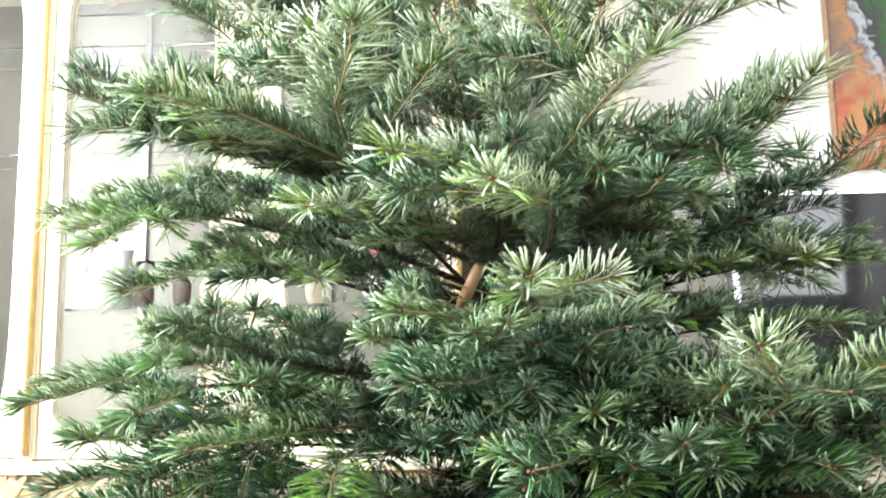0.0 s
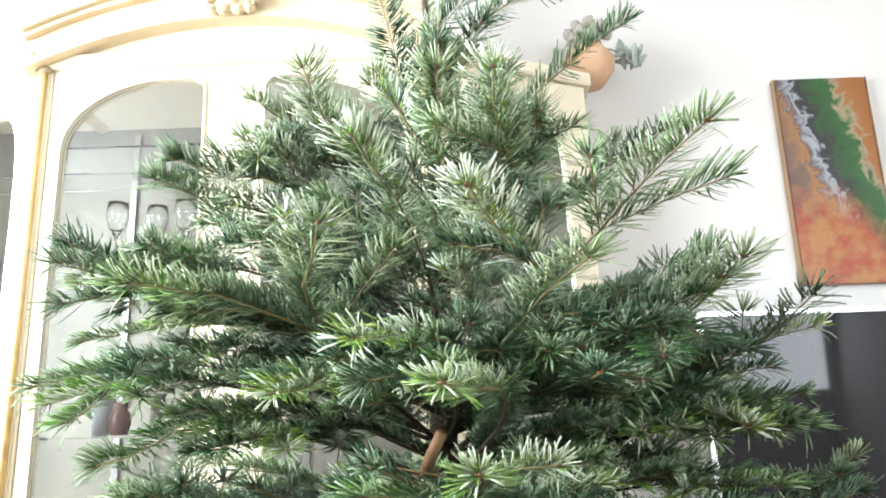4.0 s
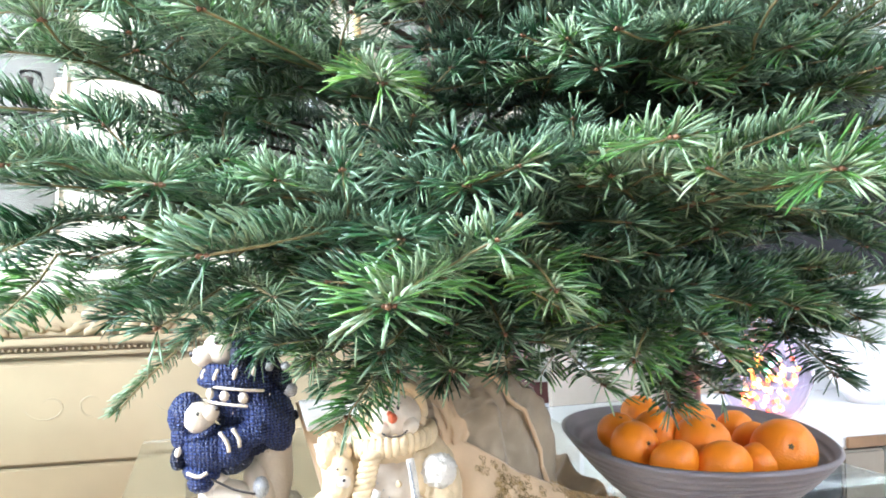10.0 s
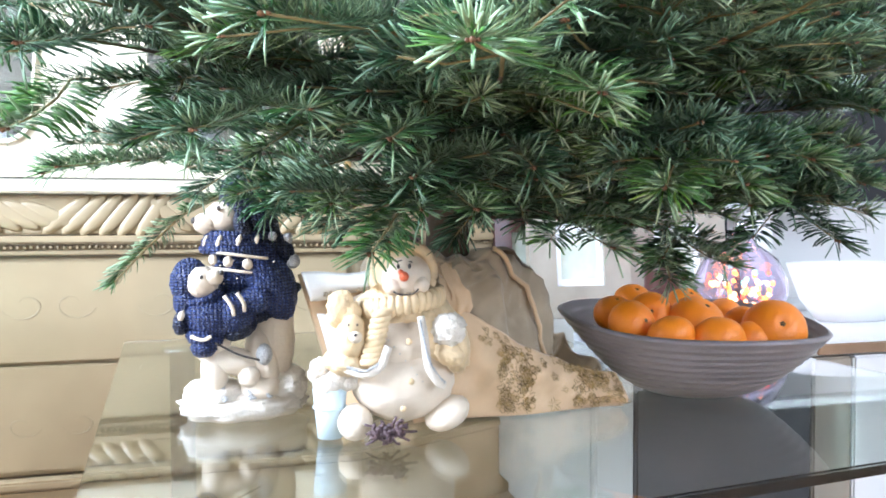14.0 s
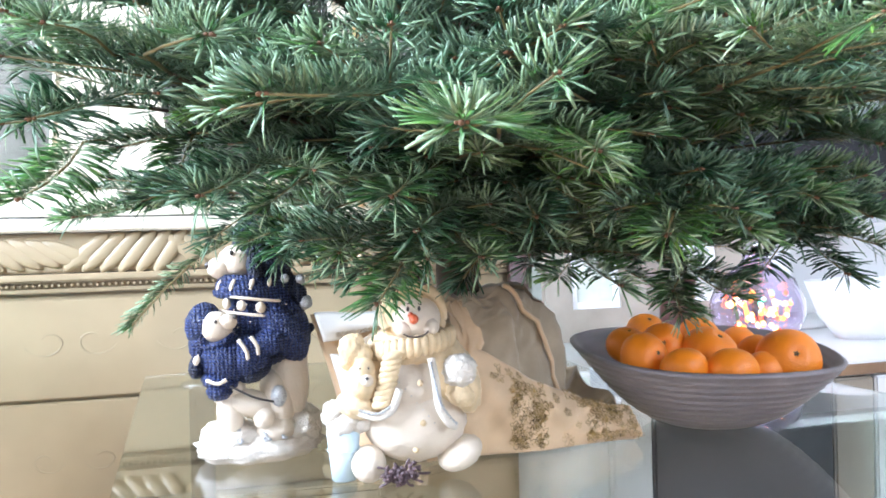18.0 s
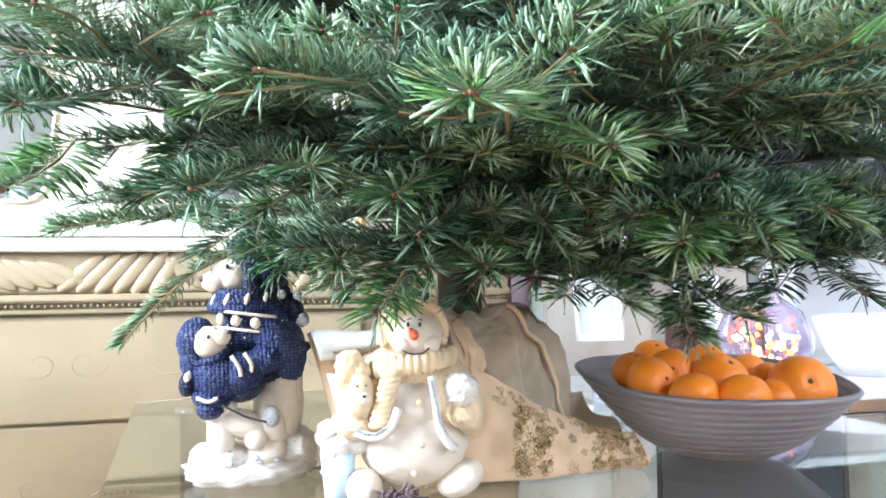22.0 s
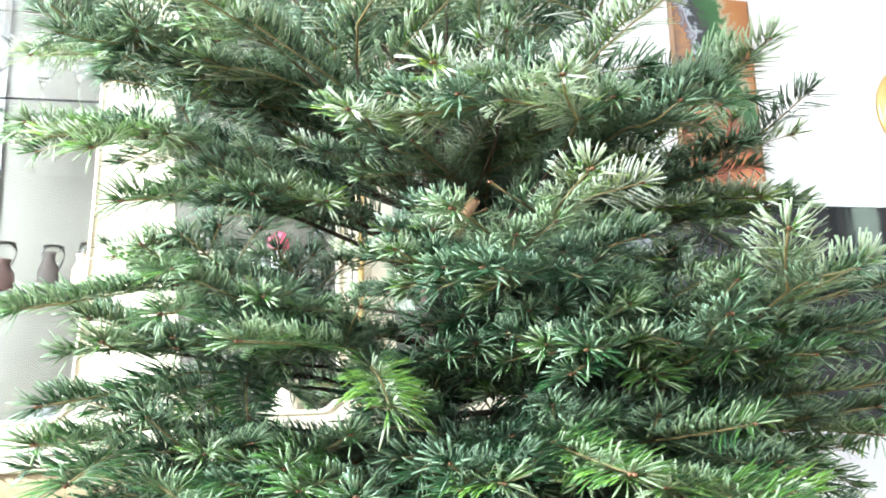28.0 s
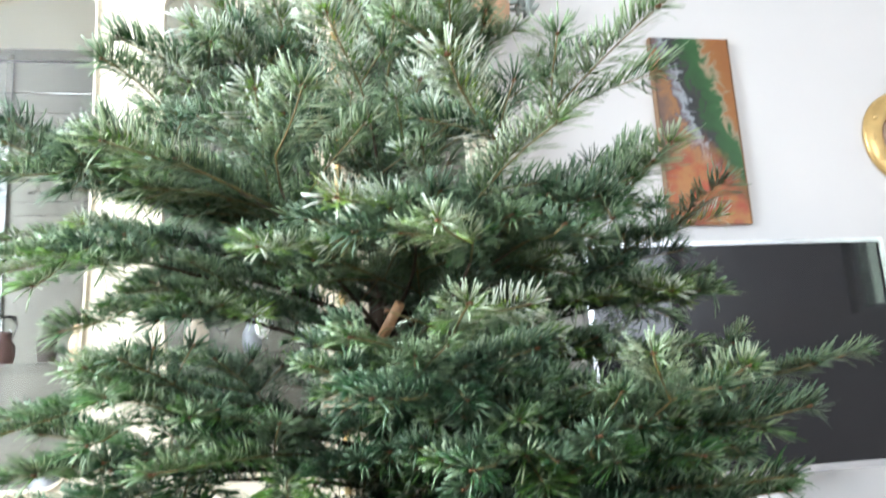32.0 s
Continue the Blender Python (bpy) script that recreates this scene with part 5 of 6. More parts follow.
def flap(u, v):
    # a corner of the cloth pulled out along the glass; its upper edge falls from the stand to the point
    x = -0.060 + 0.256 * u
    foot = -0.078 + 0.014 * u + 0.005 * math.sin(9 * u)
    head = -0.056 + 0.006 * u
    top = 0.032 + 0.125 * (1 - u) ** 1.35
    ripple = 0.006 * math.sin(8 * u + 3.5 * v) + 0.0035 * math.sin(21 * u - 6 * v) + 0.002 * math.sin(47 * u + 11 * v)
    roll = 0.012 * math.sin(math.pi * v) * (0.4 + u)
    return Vector((x, head + (foot - head) * v - roll + ripple * math.sin(math.pi * v), top * (1 - v) + 0.002 + 0.35 * ripple * (1 - v)))


part("front_corner", sheet(flap, 80, 30, thick=0.0015), CLOTH, cloth, "cream and gold corner of the cloth", True)


def back_fold(u, v):
    # the rest of that corner, crumpled behind the point
    x = 0.105 + 0.095 * u
    z = (0.085 * (1 - u) ** 0.8 + 0.022) * (1 - v) + 0.002
    return Vector((x, 0.012 + 0.030 * v + 0.012 * math.sin(13 * u + 5 * v) - 0.030 * u, z + 0.006 * math.sin(17 * u - 4 * v) * (1 - v)))


part("back_corner", sheet(back_fold, 30, 16, thick=0.0015), LINEN, cloth, "shaded fold behind the corner", True)


def loop(cx, cz, w, h, lean):
    # a loose end of the knot hanging over the drape
    def at(u, v):
        s = (u - 0.5) * w * (0.6 + 0.7 * v)
        drop = h * v * (1 - 0.30 * (2 * u - 1) ** 2)
        wave = noise.noise(Vector((5 * u + cx * 90, 4 * v, cz * 50)))
        return Vector((cx + s + lean * v * h + 0.006 * wave, -0.050 - 0.016 * math.sin(math.pi * v) + 0.006 * wave, cz - drop + 0.005 * wave))
    return at


part("knot_end", sheet(loop(-0.020, 0.172, 0.030, 0.070, 0.25), 18, 22), CLOTH, cloth, "pale end of the knot", True)


def left_flap(u, v):
    # stiff fold standing out behind the figures, falling to the glass
    x = -0.010 - 0.165 * u + 0.040 * u * v
    top = 0.176 - 0.024 * u + 0.005 * math.sin(8 * u)
    fold = 0.010 * math.sin(10 * u + 4 * v) * math.sin(math.pi * min(1, v * 1.1))
    return Vector((x, -0.012 + 0.030 * u - 0.040 * v + fold, top * (1 - v) ** 0.85 + 0.002))


part("side_corner", sheet(left_flap, 40, 24, thick=0.0015), CLOTH, cloth, "cream corner of the cloth", True)


def lining(u, v):
    p = left_flap(0.20 + 0.78 * u, 0.01 + (0.13 + 0.10 * u + 0.02 * math.sin(9 * u)) * v)
    return p + Vector((0, -0.006 - 0.008 * math.sin(math.pi * v), 0.004))


part("white_lining", sheet(lining, 30, 8, thick=0.0012), SATIN, cloth, "white satin lining turned over", True)


def tail(u, v):
    p = left_flap(0.66 + 0.30 * u, 0.36 + 0.34 * v * (0.25 + 0.75 * u) + 0.03 * math.sin(5 * u))
    return p + Vector((0, -0.007 - 0.003 * math.sin(math.pi * u), 0.002))


part("white_corner", sheet(tail, 16, 12, thick=0.0012), SATIN, cloth, "white corner hanging down", True)
erng = np.random.default_rng(12)


def flower(surface, u, v, size):
    """Gold thread sewn in loops round a centre."""
    c = surface(u, v)
    du = (surface(min(u + 0.02, 1), v) - c).normalized()
    dv = (surface(u, min(v + 0.03, 1)) - c).normalized()
    nn = du.cross(dv).normalized()
    if nn.y > 0:
        nn = -nn
    turn = erng.uniform(0, 6)
    leaves = erng.choice([1.5, 2.0, 2.5])
    pts = []
    for i in range(31):
        a = i / 30 * 2 * math.pi
        r = size * (0.25 + 0.75 * abs(math.sin(leaves * a)))
        pts.append(c + du * r * math.cos(a + turn) + dv * r * math.sin(a + turn) + nn * 0.0022)
    tube(b, pts, [0.00034] * 31, 4)


b = bmesh.new()
for k in range(150):
    pick = k % 6
    if pick in (0, 1):
        u, v = erng.uniform(0.74, 0.985), erng.uniform(0.05, 0.85)
    elif pick == 2:
        u, v = erng.uniform(0.30, 0.95), erng.uniform(0.02, 0.20)
    elif pick == 5:
        u, v = erng.uniform(0.36, 0.90), erng.uniform(0.25, 0.90)
    else:
        u, v = erng.uniform(0.38, 0.54), erng.uniform(0.12, 0.95)
    flower(flap, u, v, erng.uniform(0.003, 0.0085))
for k in range(16):
    flower(lining, 0.05 + 0.85 * k / 16, 0.80, 0.0034)
tagged(part("embroidery", b, EMBROID, cloth), "gold thread flowers", kind="stuff")

# ---- figurines ----
b = bmesh.new()
n0 = 0


def lump(x, z, rx, rz, ry, slot, y=0.0, rot=(0, 0, 0), sub=3, rough=0.10, freq=4.5):
    global n0
    blob(b, (x, y, z), (rx, ry, rz), rot, sub, rough, freq)
    n0 = paint(b, n0, slot)


def strand(pts, r, slot):
    """A rounded cord through a few points."""
    global n0
    if len(pts) > 2:
        p = [Vector(q) for q in pts]
        p = [2 * p[0] - p[1]] + p + [2 * p[-1] - p[-2]]
        pts = [0.5 * (2 * q1 + (q2 - q0) * t + (2 * q0 - 5 * q1 + 4 * q2 - q3) * t * t + (3 * q1 - q0 - 3 * q2 + q3) * t ** 3)
               for q0, q1, q2, q3 in zip(p, p[1:], p[2:], p[3:]) for t in (0, 0.25, 0.5, 0.75)] + [p[-2]]
    tube(b, pts, [r] * len(pts), 7)
    n0 = paint(b, n0, slot)


# polar bear with its cub: slots white, navy, dark navy, silver, ink, snow
lump(0.004, 0.013, 0.077, 0.020, 0.056, 5, rough=0.16, freq=5, sub=4)
lump(0.050, 0.030, 0.032, 0.026, 0.042, 5, 0.004, rough=0.18, freq=5, sub=4)
lump(-0.030, 0.027, 0.038, 0.018, 0.044, 5, rough=0.16, freq=5, sub=4)
lump(0.020, 0.034, 0.026, 0.020, 0.030, 0, -0.018)
# legs of the bear and of the cub
lump(0.040, 0.086, 0.026, 0.066, 0.036, 0, 0.002, (0, 4, 0))
lump(0.024, 0.062, 0.020, 0.040, 0.030, 0, -0.012, (0, -10, 0))
lump(-0.034, 0.056, 0.016, 0.034, 0.020, 0, -0.020)
lump(-0.012, 0.066, 0.034, 0.016, 0.022, 0, -0.022, (0, 14, 0))
lump(-0.036, 0.084, 0.022, 0.020, 0.024, 0, -0.014)
lump(0.004, 0.050, 0.013, 0.013, 0.016, 0, -0.036)
lump(0.022, 0.074, 0.010, 0.013, 0.008, 3, -0.040, sub=2)
# sweater: chest, back, hem and sleeve
lump(0.008, 0.172, 0.042, 0.046, 0.042, 1, 0.002, (0, -10, 0), 4, 0.06)
lump(0.036, 0.150, 0.032, 0.044, 0.044, 1, 0.002, (0, -22, 0), 4, 0.06)
lump(0.022, 0.136, 0.046, 0.022, 0.043, 1, -0.004, (0, -26, 0), 4, 0.06)
lump(0.030, 0.148, 0.022, 0.042, 0.022, 1, -0.034, (0, -36, 0), 4, 0.06)
lump(0.012, 0.138, 0.020, 0.016, 0.018, 1, -0.048, (0, -20, 0), 4, 0.10)
for k in range(13):
    s = k / 12
    lump(-0.008 + 0.076 * s, 0.112 + 0.034 * s * s, 0.0075, 0.0062, 0.0075, 2, -0.040 + 0.050 * abs(s - 0.25) ** 1.3, (0, -20, 0), 2, 0.25, 6)
# collar and stripes
for zz, rr in ((0.200, 0.034), (0.208, 0.031), (0.192, 0.037)):
    strand([(-0.006 + rr * math.cos(a), rr * math.sin(a), zz - 0.05 * rr * math.cos(a)) for a in [math.pi * (0.85 + 1.25 * i / 12) for i in range(13)]], 0.0062, 1)
for a in (3.5, 4.1, 4.7, 5.3):
    lump(-0.006 + 0.038 * math.cos(a), 0.203, 0.003, 0.008, 0.003, 0, 0.038 * math.sin(a), (0, 20, 0), 2, 0.2)
# head with muzzle, then the hanging hat
lump(-0.018, 0.228, 0.024, 0.021, 0.024, 0)
lump(-0.038, 0.222, 0.018, 0.013, 0.015, 0, -0.004, (0, 12, 0))
lump(-0.054, 0.226, 0.004, 0.004, 0.005, 4, -0.006, sub=2)
lump(-0.027, 0.240, 0.0026, 0.0032, 0.003, 4, -0.0215, sub=2)
lump(0.006, 0.250, 0.029, 0.034, 0.032, 2, 0.004, (0, -20, 0), 4, 0.10, 7)
lump(0.020, 0.226, 0.028, 0.036, 0.030, 2, 0.006, (0, -12, 0), 4, 0.10, 7)
lump(0.034, 0.204, 0.018, 0.030, 0.022, 2, 0.0, (0, -24, 0), 4, 0.12, 7)
lump(0.000, 0.216, 0.009, 0.022, 0.010, 2, -0.026, (0, -16, 0), 3, 0.15, 7)
lump(0.054, 0.190, 0.010, 0.020, 0.011, 2, -0.012, (0, -20, 0), 3, 0.2, 7)
for x, z, q in ((0.062, 0.178, 0.0085), (0.056, 0.205, 0.0065), (0.036, 0.208, 0.005), (0.014, 0.202, 0.005)):
    lump(x, z, q, q, q, 3, -0.024 if x < 0.05 else -0.016, sub=3, rough=0.35, freq=6)
# belt with three discs
for zz in (0.186, 0.168):
    strand([(0.004 + 0.0475 * math.cos(a), 0.047 * math.sin(a), zz - 0.006 * math.cos(a)) for a in [math.pi * (1.08 + 0.58 * i / 10) for i in range(11)]], 0.0018, 0)
for a in (3.75, 4.20, 4.68):
    lump(0.004 + 0.0475 * math.cos(a), 0.177 - 0.006 * math.cos(a), 0.0062, 0.0066, 0.004, 0, 0.047 * math.sin(a), (0, 0, math.degrees(a) + 90), 2, 0.15)
# cub: hood, face, body, mittens
lump(-0.062, 0.160, 0.021, 0.025, 0.024, 1, -0.018, (0, 20, 0), 4, 0.06)
lump(-0.064, 0.136, 0.016, 0.018, 0.020, 1, -0.020, (0, 0, 0), 4, 0.06)
lump(-0.048, 0.157, 0.019, 0.018, 0.018, 0, -0.034, (0, 25, 0))
lump(-0.035, 0.164, 0.010, 0.009, 0.009, 0, -0.048, (0, 20, 0))
lump(-0.028, 0.169, 0.0032, 0.003, 0.003, 4, -0.055, sub=1)
lump(-0.050, 0.164, 0.0022, 0.0026, 0.002, 4, -0.0505, sub=1)
strand([(-0.030, -0.044, 0.148), (-0.044, -0.050, 0.140), (-0.060, -0.042, 0.136), (-0.070, -0.026, 0.140)], 0.0038, 1)
lump(-0.036, 0.120, 0.034, 0.028, 0.034, 1, -0.024, (0, 16, 0), 4, 0.06)
lump(-0.012, 0.122, 0.026, 0.024, 0.028, 1, -0.036, (0, -26, 0), 4, 0.06)
lump(-0.006, 0.106, 0.022, 0.014, 0.022, 2, -0.034, (0, -22, 0), 3, 0.1)
lump(-0.046, 0.096, 0.022, 0.012, 0.024, 1, -0.030, (0, 12, 0), 3, 0.08)
lump(-0.047, 0.086, 0.015, 0.012, 0.016, 1, -0.036, (0, 0, 0), 3, 0.12)
lump(-0.072, 0.112, 0.009, 0.013, 0.012, 2, -0.026, (0, 0, 0), 3, 0.15)
for pts in (((-0.026, -0.061, 0.144), (-0.018, -0.065, 0.132), (-0.016, -0.064, 0.122)), ((-0.012, -0.063, 0.147), (-0.005, -0.064, 0.136), (-0.004, -0.062, 0.126))):
    strand(pts, 0.0024, 0)
strand([(-0.062, -0.048, 0.100), (-0.050, -0.053, 0.096), (-0.040, -0.054, 0.100)], 0.0022, 0)
lump(-0.072, 0.122, 0.004, 0.006, 0.004, 0, -0.040, (0, 20, 0), 2, 0.3)
strand([(-0.036, -0.052, 0.092), (-0.010, -0.054, 0.078), (0.014, -0.052, 0.070)], 0.0013, 4)
for k in range(40):
    s, w = math.sin(k * 2.1), math.cos(k * 1.3)
    lump(0.002 + 0.030 * s, 0.033 + 0.006 * w, 0.0030, 0.0020, 0.0025, 3, -0.040 + 0.010 * w, sub=1, rough=0.3)
for k in range(30):
    s = (k * 7 % 30) / 30
    lump(-0.062 + 0.110 * s, 0.10 + 0.085 * ((k * 11) % 30) / 30, 0.0012, 0.0011, 0.001, 0, -0.054 + 0.020 * abs(s - 0.45), sub=1, rough=0.3)
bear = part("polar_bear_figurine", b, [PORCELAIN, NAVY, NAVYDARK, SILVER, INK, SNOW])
bear.matrix_basis = pose(-0.189, 1.110, 0.4515, 0, 0, 8) @ Matrix.Diagonal((0.92, 0.92, 0.975, 1))
tagged(bear, "white polar bear and cub figurine in navy blue knitwear", "figurine")

# snowman: slots white, cream, carrot, ink, blue, cone, silver, snow
b = bmesh.new()
n0 = 0
lump(0.006, 0.058, 0.058, 0.045, 0.047, 0, sub=4, rough=0.04)
lump(0.002, 0.092, 0.046, 0.038, 0.042, 0, sub=4, rough=0.04)
lump(-0.047, 0.018, 0.019, 0.018, 0.028, 0, -0.022, sub=4, rough=0.04)
lump(0.054, 0.022, 0.026, 0.016, 0.026, 0, -0.014, (0, -24, 0), 4, 0.04)
# coat: back, both fronts, sleeve with mitten
lump(-0.044, 0.098, 0.030, 0.036, 0.036, 1, -0.004, sub=4)
lump(0.040, 0.104, 0.032, 0.040, 0.035, 1, -0.002, (0, -14, 0), 4)
lump(0.0, 0.128, 0.047, 0.028, 0.036, 1, 0.004, sub=4)
lump(0.062, 0.094, 0.016, 0.030, 0.022, 1, -0.022, (0, -8, 0), 4)
lump(0.054, 0.088, 0.016, 0.013, 0.015, 1, -0.038, (0, 20, 0), 4, 0.15)
lump(0.053, 0.112, 0.018, 0.017, 0.017, 7, -0.040, sub=4, rough=0.22, freq=5)
# hood, face, smile
lump(0.004, 0.170, 0.038, 0.035, 0.036, 1, sub=4, rough=0.06)
lump(0.001, 0.192, 0.028, 0.018, 0.028, 1, 0.004, sub=4, rough=0.06)
lump(0.008, 0.164, 0.028, 0.026, 0.026, 0, -0.018, sub=4, rough=0.0)
lump(-0.006, 0.156, 0.010, 0.009, 0.009, 0, -0.036, rough=0.0)
lump(0.023, 0.157, 0.010, 0.009, 0.009, 0, -0.036, rough=0.0)
strand([(0.006 + 0.032 * math.cos(a), -0.016 - 0.010 * abs(math.sin(a)), 0.168 + 0.030 * math.sin(a)) for a in [math.pi * (-0.15 + 1.3 * i / 14) for i in range(15)]], 0.0058, 1)
lump(0.005, 0.166, 0.0050, 0.0052, 0.009, 2, -0.046, (0, 35, 0), 2, 0.05)
lump(0.002, 0.170, 0.0034, 0.0030, 0.004, 2, -0.0435, (0, 35, 0), 2, 0.05)
for x in (-0.001, 0.011):
    lump(x, 0.176, 0.0017, 0.0026, 0.002, 3, -0.0435, sub=2, rough=0)
strand([(-0.002, -0.0435, 0.181), (0.003, -0.044, 0.182)], 0.0006, 3)
strand([(0.010, -0.044, 0.181), (0.014, -0.043, 0.180)], 0.0006, 3)
strand([(-0.009, -0.041, 0.153), (-0.002, -0.0455, 0.149), (0.007, -0.047, 0.1482), (0.016, -0.0455, 0.150), (0.024, -0.041, 0.157)], 0.0009, 3)
lump(-0.010, 0.154, 0.0018, 0.0014, 0.001, 2, -0.0415, sub=1)
lump(0.025, 0.158, 0.0018, 0.0014, 0.001, 2, -0.0405, sub=1)
# knitted scarf in ribs, and its tail
for k in range(22):
    a = math.pi * (0.92 + 1.16 * k / 21)
    lump(0.004 + 0.044 * math.cos(a), 0.138 + 0.006 * math.cos(a), 0.0064, 0.0115, 0.0066, 1, 0.040 * math.sin(a) - 0.004, (0, 10 * math.cos(a), math.degrees(a) + 90), 2, 0.15, 6)
for k in range(9):
    lump(-0.018 - 0.0016 * k, 0.130 - 0.0058 * k, 0.0125, 0.0056, 0.0064, 1, -0.046, (0, -14, 0), 2, 0.15, 6)
# puppy under the arm, with a furry tuft above it
lump(-0.051, 0.104, 0.017, 0.020, 0.017, 1, -0.036, sub=4)
lump(-0.049, 0.118, 0.012, 0.011, 0.011, 1, -0.042, sub=3, rough=0.12)
lump(-0.046, 0.108, 0.007, 0.006, 0.007, 0, -0.052, sub=3, rough=0.05)
lump(-0.046, 0.111, 0.0022, 0.0018, 0.002, 3, -0.059, sub=1)
for x in (-0.053, -0.044):
    lump(x, 0.120, 0.0012, 0.0014, 0.001, 3, -0.0525, sub=1)
for x, z, q in ((-0.062, 0.136, 0.014), (-0.052, 0.128, 0.013), (-0.066, 0.126, 0.010), (-0.057, 0.142, 0.009)):
    lump(x, z, q, q * 1.1, q * 0.7, 1, -0.030, (0, x * 900 + 50, 0), 4, 0.16, 4)
lump(-0.056, 0.080, 0.024, 0.014, 0.020, 1, -0.030, (0, 12, 0), 4, 0.12)
# fur trim set with silver
strand([(0.022, -0.046, 0.126), (0.026, -0.053, 0.104), (0.029, -0.056, 0.080), (0.038, -0.054, 0.064), (0.046, -0.048, 0.058)], 0.0044, 7)
strand([(-0.056, -0.044, 0.076), (-0.036, -0.053, 0.072), (-0.020, -0.053, 0.080), (-0.012, -0.051, 0.098)], 0.0046, 7)
for k in range(26):
    s = k / 25
    lump(0.021 + 0.011 * s + 0.014 * s ** 4, 0.122 - 0.060 * s, 0.0019, 0.0022, 0.0018, 6, -0.052 - 0.008 * math.sin(math.pi * s), (k * 40, k * 70, 0), 1, 0.4)
for k in range(18):
    s = k / 17
    lump(-0.054 + 0.040 * s, 0.079 - 0.004 * math.sin(math.pi * s) + 0.012 * s ** 3, 0.0018, 0.0017, 0.0018, 6, -0.052 - 0.006 * math.sin(math.pi * s), (k * 40, k * 70, 0), 1, 0.4)
for x, zz in ((0.010, 0.102), (0.012, 0.062), (0.004, 0.034)):
    lump(x, zz, 0.0036, 0.0036, 0.003, 1, -0.046 if zz > 0.05 else -0.040, sub=2)
# bucket of snow
bmesh.ops.create_cone(b, cap_ends=True, segments=20, radius1=0.0135, radius2=0.0185, depth=0.050, matrix=pose(-0.074, -0.012, 0.026))
n0 = paint(b, n0, 4)
strand([(-0.074 + 0.0178 * math.cos(a), -0.012 + 0.0178 * math.sin(a), 0.032) for a in [2 * math.pi * i / 16 for i in range(17)]], 0.0009, 4)
for k in range(9):
    lump(-0.072 + 0.013 * math.cos(k * 0.75), 0.057 + 0.008 * (k % 3), 0.013, 0.011, 0.011, 7, -0.012 + 0.010 * math.sin(k * 0.75), sub=3, rough=0.25)
lump(-0.056, 0.062, 0.018, 0.014, 0.015, 7, -0.014, sub=3, rough=0.2)
# pine cones and twigs at the feet, berries on the hood
for cx, cz, m in ((-0.014, 0.014, 16), (-0.002, 0.018, 12), (-0.026, 0.016, 9)):
    for k in range(m):
        a, rr = k * 2.4, 0.0026 * math.sqrt(k)
        lump(cx + rr * math.cos(a), cz + rr * math.sin(a) * 0.9, 0.0036, 0.0026, 0.0036, 5, -0.054 - 0.008 * (1 - k / m), (0, k * 50, 0), 1, 0.25)
for k in range(20):
    a = k * 0.63 - 0.6
    q = 0.026 + 0.008 * math.sin(k * 3.1)
    strand([(-0.012, -0.048, 0.014), (-0.012 + 0.6 * q * math.cos(a), -0.053, 0.014 + 0.35 * q * math.sin(a)), (-0.012 + q * math.cos(a), -0.052, max(0.002, 0.013 + 0.55 * q * math.sin(a)))], 0.0012, 5)
for k in range(11):
    lump(-0.012 + 0.0034 * k, 0.203 + 0.003 * math.sin(k * 1.9), 0.0040, 0.0028, 0.0036, 5, -0.027 + 0.002 * math.cos(k), (0, k * 37, 0), 1, 0.35)
for k in range(10):
    lump(-0.030 + 0.06 * ((k * 7) % 10) / 10, 0.055 + 0.07 * ((k * 3) % 10) / 10, 0.0008, 0.0008, 0.0008, 6, -0.0475, sub=1)
snow = part("snowman_figurine", b, [PORCELAIN, CREAMCOAT, CARROT, INK, SKYBLUE, CONE, SILVER, SNOW])
snow.matrix_basis = pose(-0.032, 0.985, 0.4515, 0, 0, -8) @ Matrix.Diagonal((0.93, 0.95, 0.99, 1))
tagged(snow, "cream snowman figurine with a smiling face and blue bucket", "figurine")

# ---- bowl of tangerines ----
BR, BH = 0.163, 0.094
prof = []
for k in range(61):
    u = k / 60
    rib = 0.0008 * math.sin(u * 2 * math.pi * 10.5) * min(1, 8 * (1 - u)) + 0.0003 * math.sin(u * 2 * math.pi * 27)
    prof.append((0.050 + (BR - 0.050) * u ** 0.66 + rib, 0.002 + (BH - 0.002) * u ** 1.15))
inner = [(r - 0.0045, z + 0.003) for r, z in reversed(prof)]
BX, BY = 0.3725, 1.078
b = lathe([(0, 0), (0.043, 0)] + prof + inner + [(0, 0.006)], 84)
for v in b.verts:
    # hand-thrown: the rim rises at the back, with a lip at one side
    k = (v.co.xy.length / BR) ** 2.5
    e = (v.co.x * 0.853 - v.co.y * 0.52) / BR
    v.co.z += k * (0.066 * v.co.y - 0.003 * e + 0.0025 * math.sin(3 * math.atan2(v.co.y, v.co.x)))
    v.co.xy *= 1 + 0.05 * k * max(0.0, -e) ** 4
bowl = part("fruit_bowl", b, CERAMIC, smooth=True)
bowl.matrix_basis = pose(BX, BY, 0.4515)
tagged(bowl, "wide grey-brown ribbed ceramic bowl filled with tangerines", "bowl")


def tangerine_mesh(seed):
    bm = bmesh.new()
    got = bmesh.ops.create_icosphere(bm, subdivisions=4, radius=1.0)["verts"]
    for v in got:
        d = v.co.copy()
        a = math.atan2(d.y, d.x)
        f = 1 + 0.035 * noise.noise(d * 1.3 + Vector((seed * 9, 0, 0))) + 0.014 * noise.noise(d * 5 + Vector((seed, 3, 0))) + 0.012 * math.cos(9 * a + seed) * max(0.0, d.z) ** 2
        dimple = math.exp(-((d - Vector((0, 0, 1))).length / 0.20) ** 2) * 0.10
        v.co = Vector((d.x * f, d.y * f, d.z * (0.84 * f - dimple))) * 0.0335
    return bm


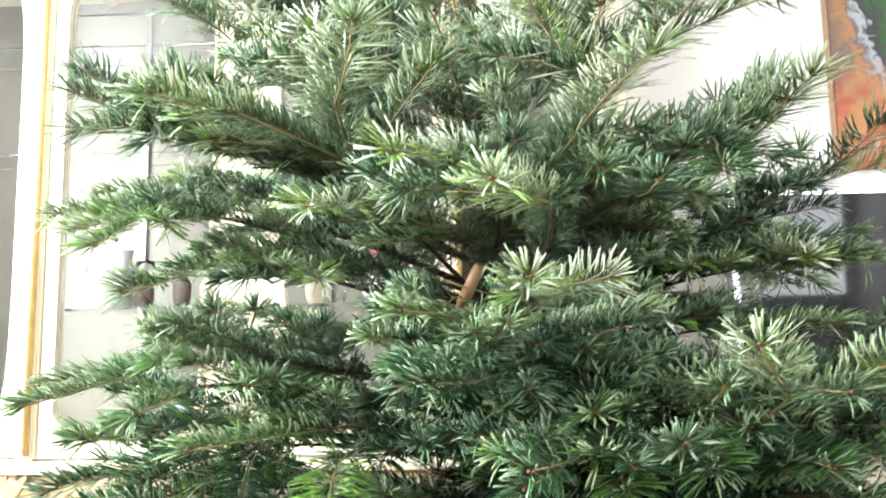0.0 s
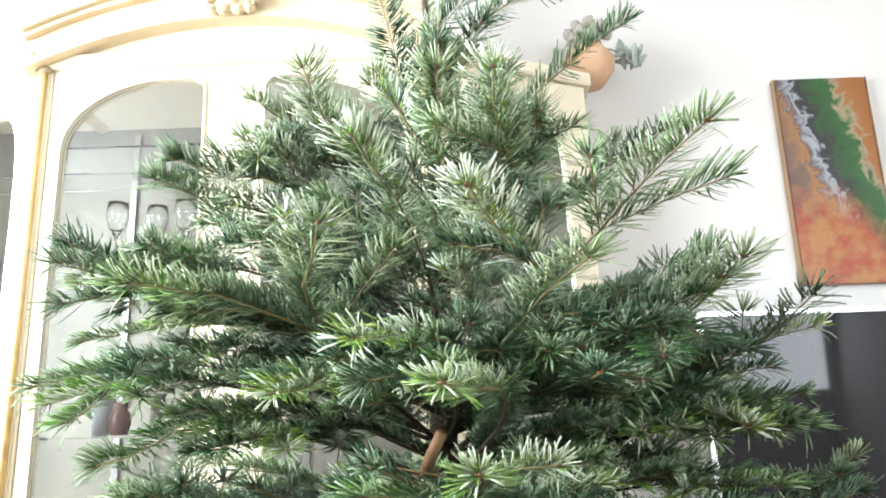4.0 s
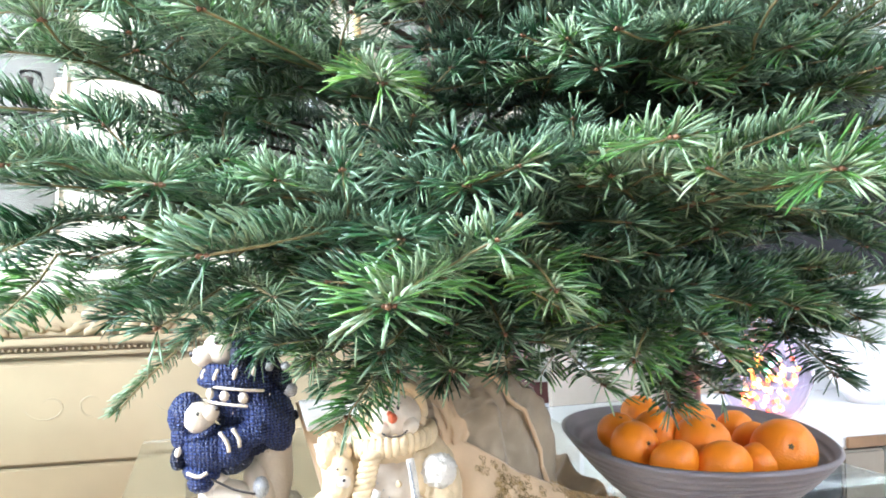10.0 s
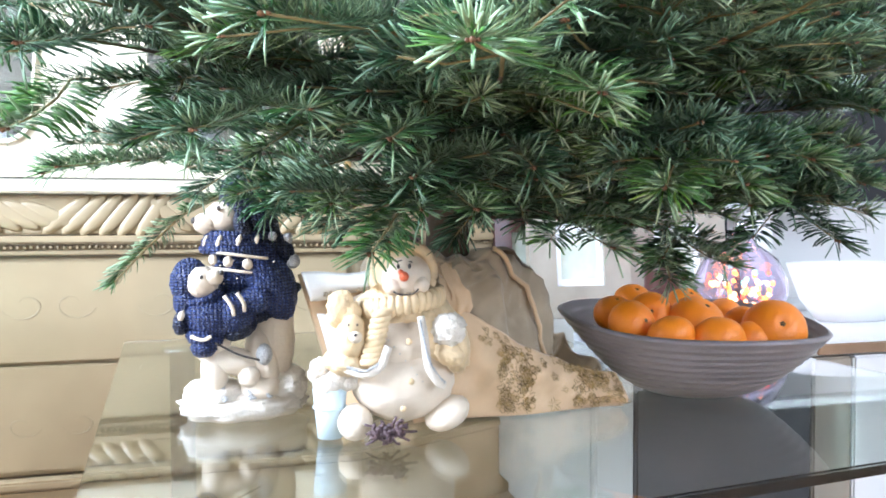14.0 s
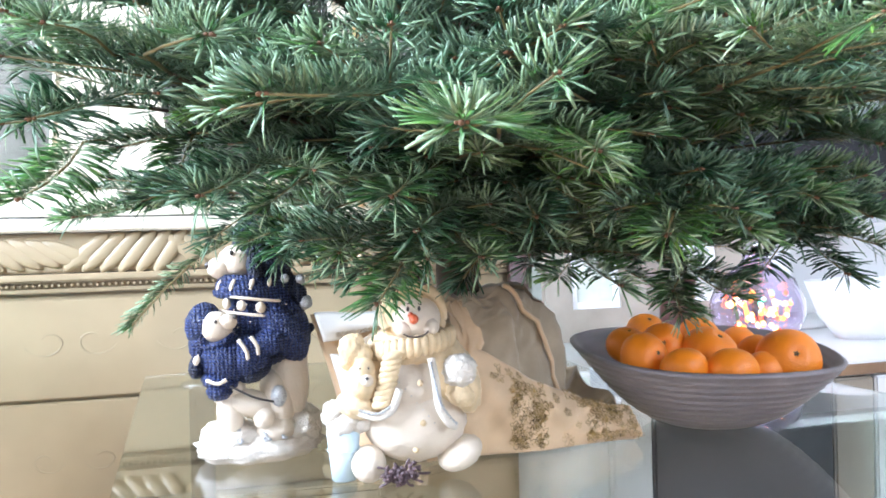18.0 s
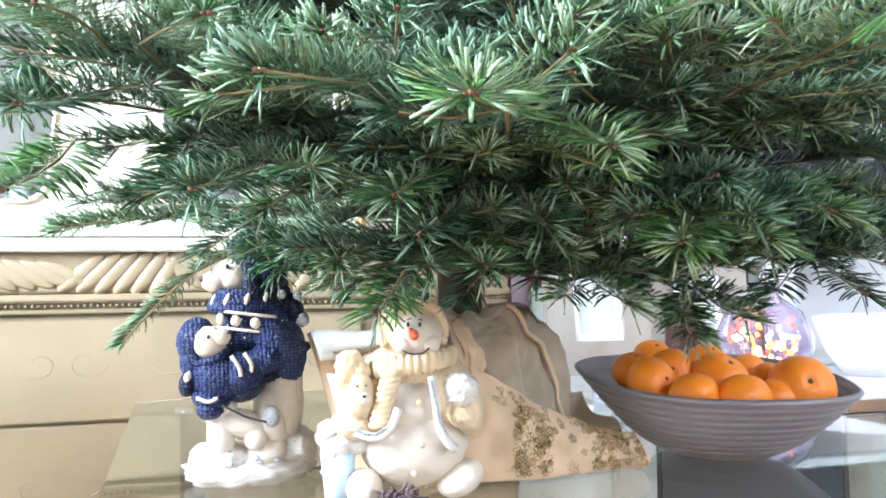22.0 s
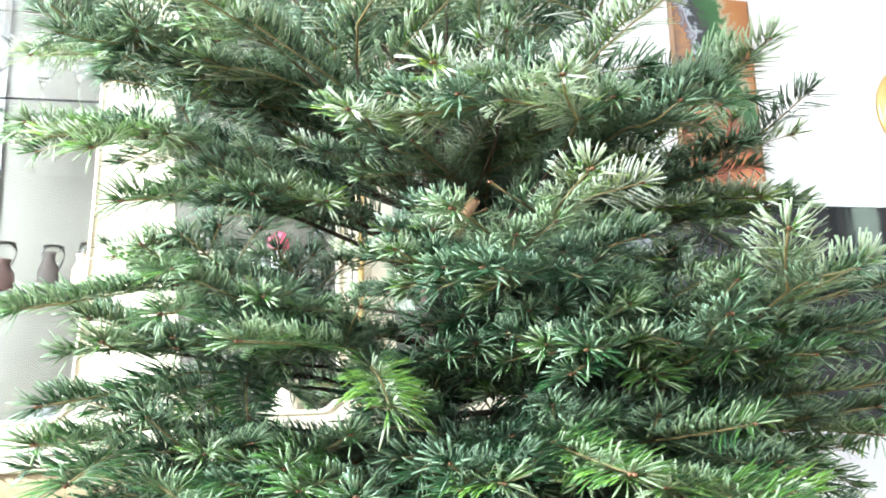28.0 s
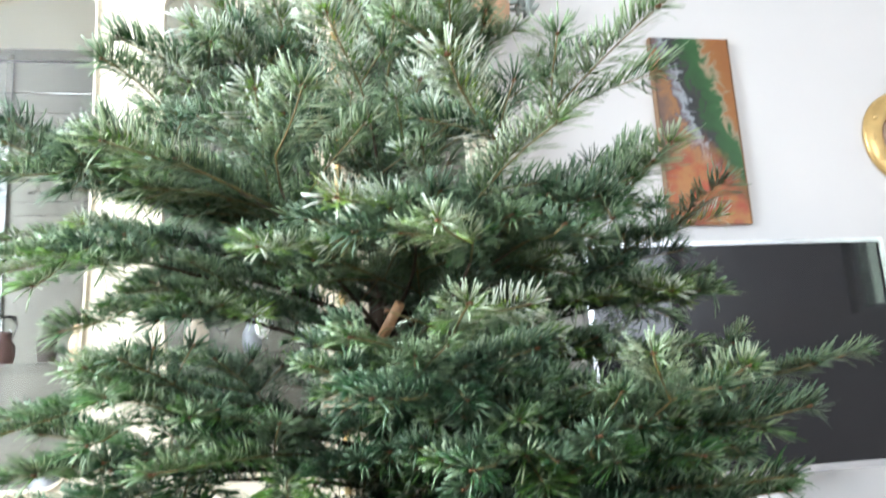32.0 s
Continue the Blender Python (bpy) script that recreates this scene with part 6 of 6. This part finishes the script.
def tangerine(x, y, z, size, tilt, turn, seed):
    t = thing("tangerine", pose(x, y, z, tilt, 0, turn) @ Matrix.Diagonal((size, size, size, 1)), "ripe orange tangerine with dimpled peel in the bowl", "tangerine", "tangerines in the bowl")
    part("peel", tangerine_mesh(seed), ORANGE, t, smooth=True)
    bm = bmesh.new()
    for k in range(5):
        blob(bm, (0.0017 * math.cos(k * 1.26), 0.0017 * math.sin(k * 1.26), 0.0256), (0.0017, 0.0012, 0.0008), (0, 0, k * 72), 1)
    part("stem_scar", bm, CALYX, t, "small dry stem scar")


# bottom layer, then the ones on show
for k in range(3):
    a = 0.5 + k * 2.094
    tangerine(BX + 0.040 * math.cos(a), BY + 0.040 * math.sin(a), 0.4885, 0.92, 40 * math.sin(k), 70 * k, k)
tangerine(0.270, 1.089, 0.553, 0.80, 20, 0, 6)
tangerine(0.270, 1.046, 0.544, 0.92, 70, 20, 7)
tangerine(0.309, 1.070, 0.554, 0.82, 75, -25, 8)
tangerine(0.330, 1.150, 0.561, 0.80, 30, 0, 9)
tangerine(0.297, 1.002, 0.534, 0.85, 140, 0, 10)
tangerine(0.356, 1.040, 0.545, 1.05, 35, 20, 11)
tangerine(0.389, 1.115, 0.557, 0.80, 30, 10, 12)
tangerine(0.349, 0.988, 0.528, 0.98, 130, 0, 13)
tangerine(0.439, 1.100, 0.541, 0.80, 60, 10, 14)
tangerine(0.436, 1.060, 0.534, 0.80, 100, 0, 15)
tangerine(0.403, 1.000, 0.523, 0.80, 100, 0, 16)
tangerine(0.436, 1.000, 0.538, 1.12, 68, -18, 17)

# ---- floor boards ----
COLS, ROWS = 42, 4
BW, BL = (X1 - X0) / COLS, (Y1 - Y0) / ROWS
BOARD = mesh_of("floor_board", box(-BW / 2 + 0.0008, BW / 2 - 0.0008, -BL / 2 + 0.0008, BL / 2 - 0.0008, -0.011, 0.0, 0.0015), FLOOR)
HALF_BOARD = mesh_of("floor_board", box(-BW / 2 + 0.0008, BW / 2 - 0.0008, -BL / 4 + 0.0008, BL / 4 - 0.0008, -0.011, 0.0, 0.0015), FLOOR)
for i in range(COLS):
    x = X0 + (i + 0.5) * BW
    # every other row of boards starts with half a board
    rows = [(BOARD, Y0 + (j + 0.5) * BL) for j in range(ROWS)]
    if i % 2:
        rows = [(BOARD, Y0 + (j + 1) * BL) for j in range(ROWS - 1)] + [(HALF_BOARD, Y0 + BL / 4), (HALF_BOARD, Y1 - BL / 4)]
    for mesh, y in rows:
        ob = new("floor_board", mesh)
        ob.parent = floor
        ob.matrix_basis = pose(x, y, 0)
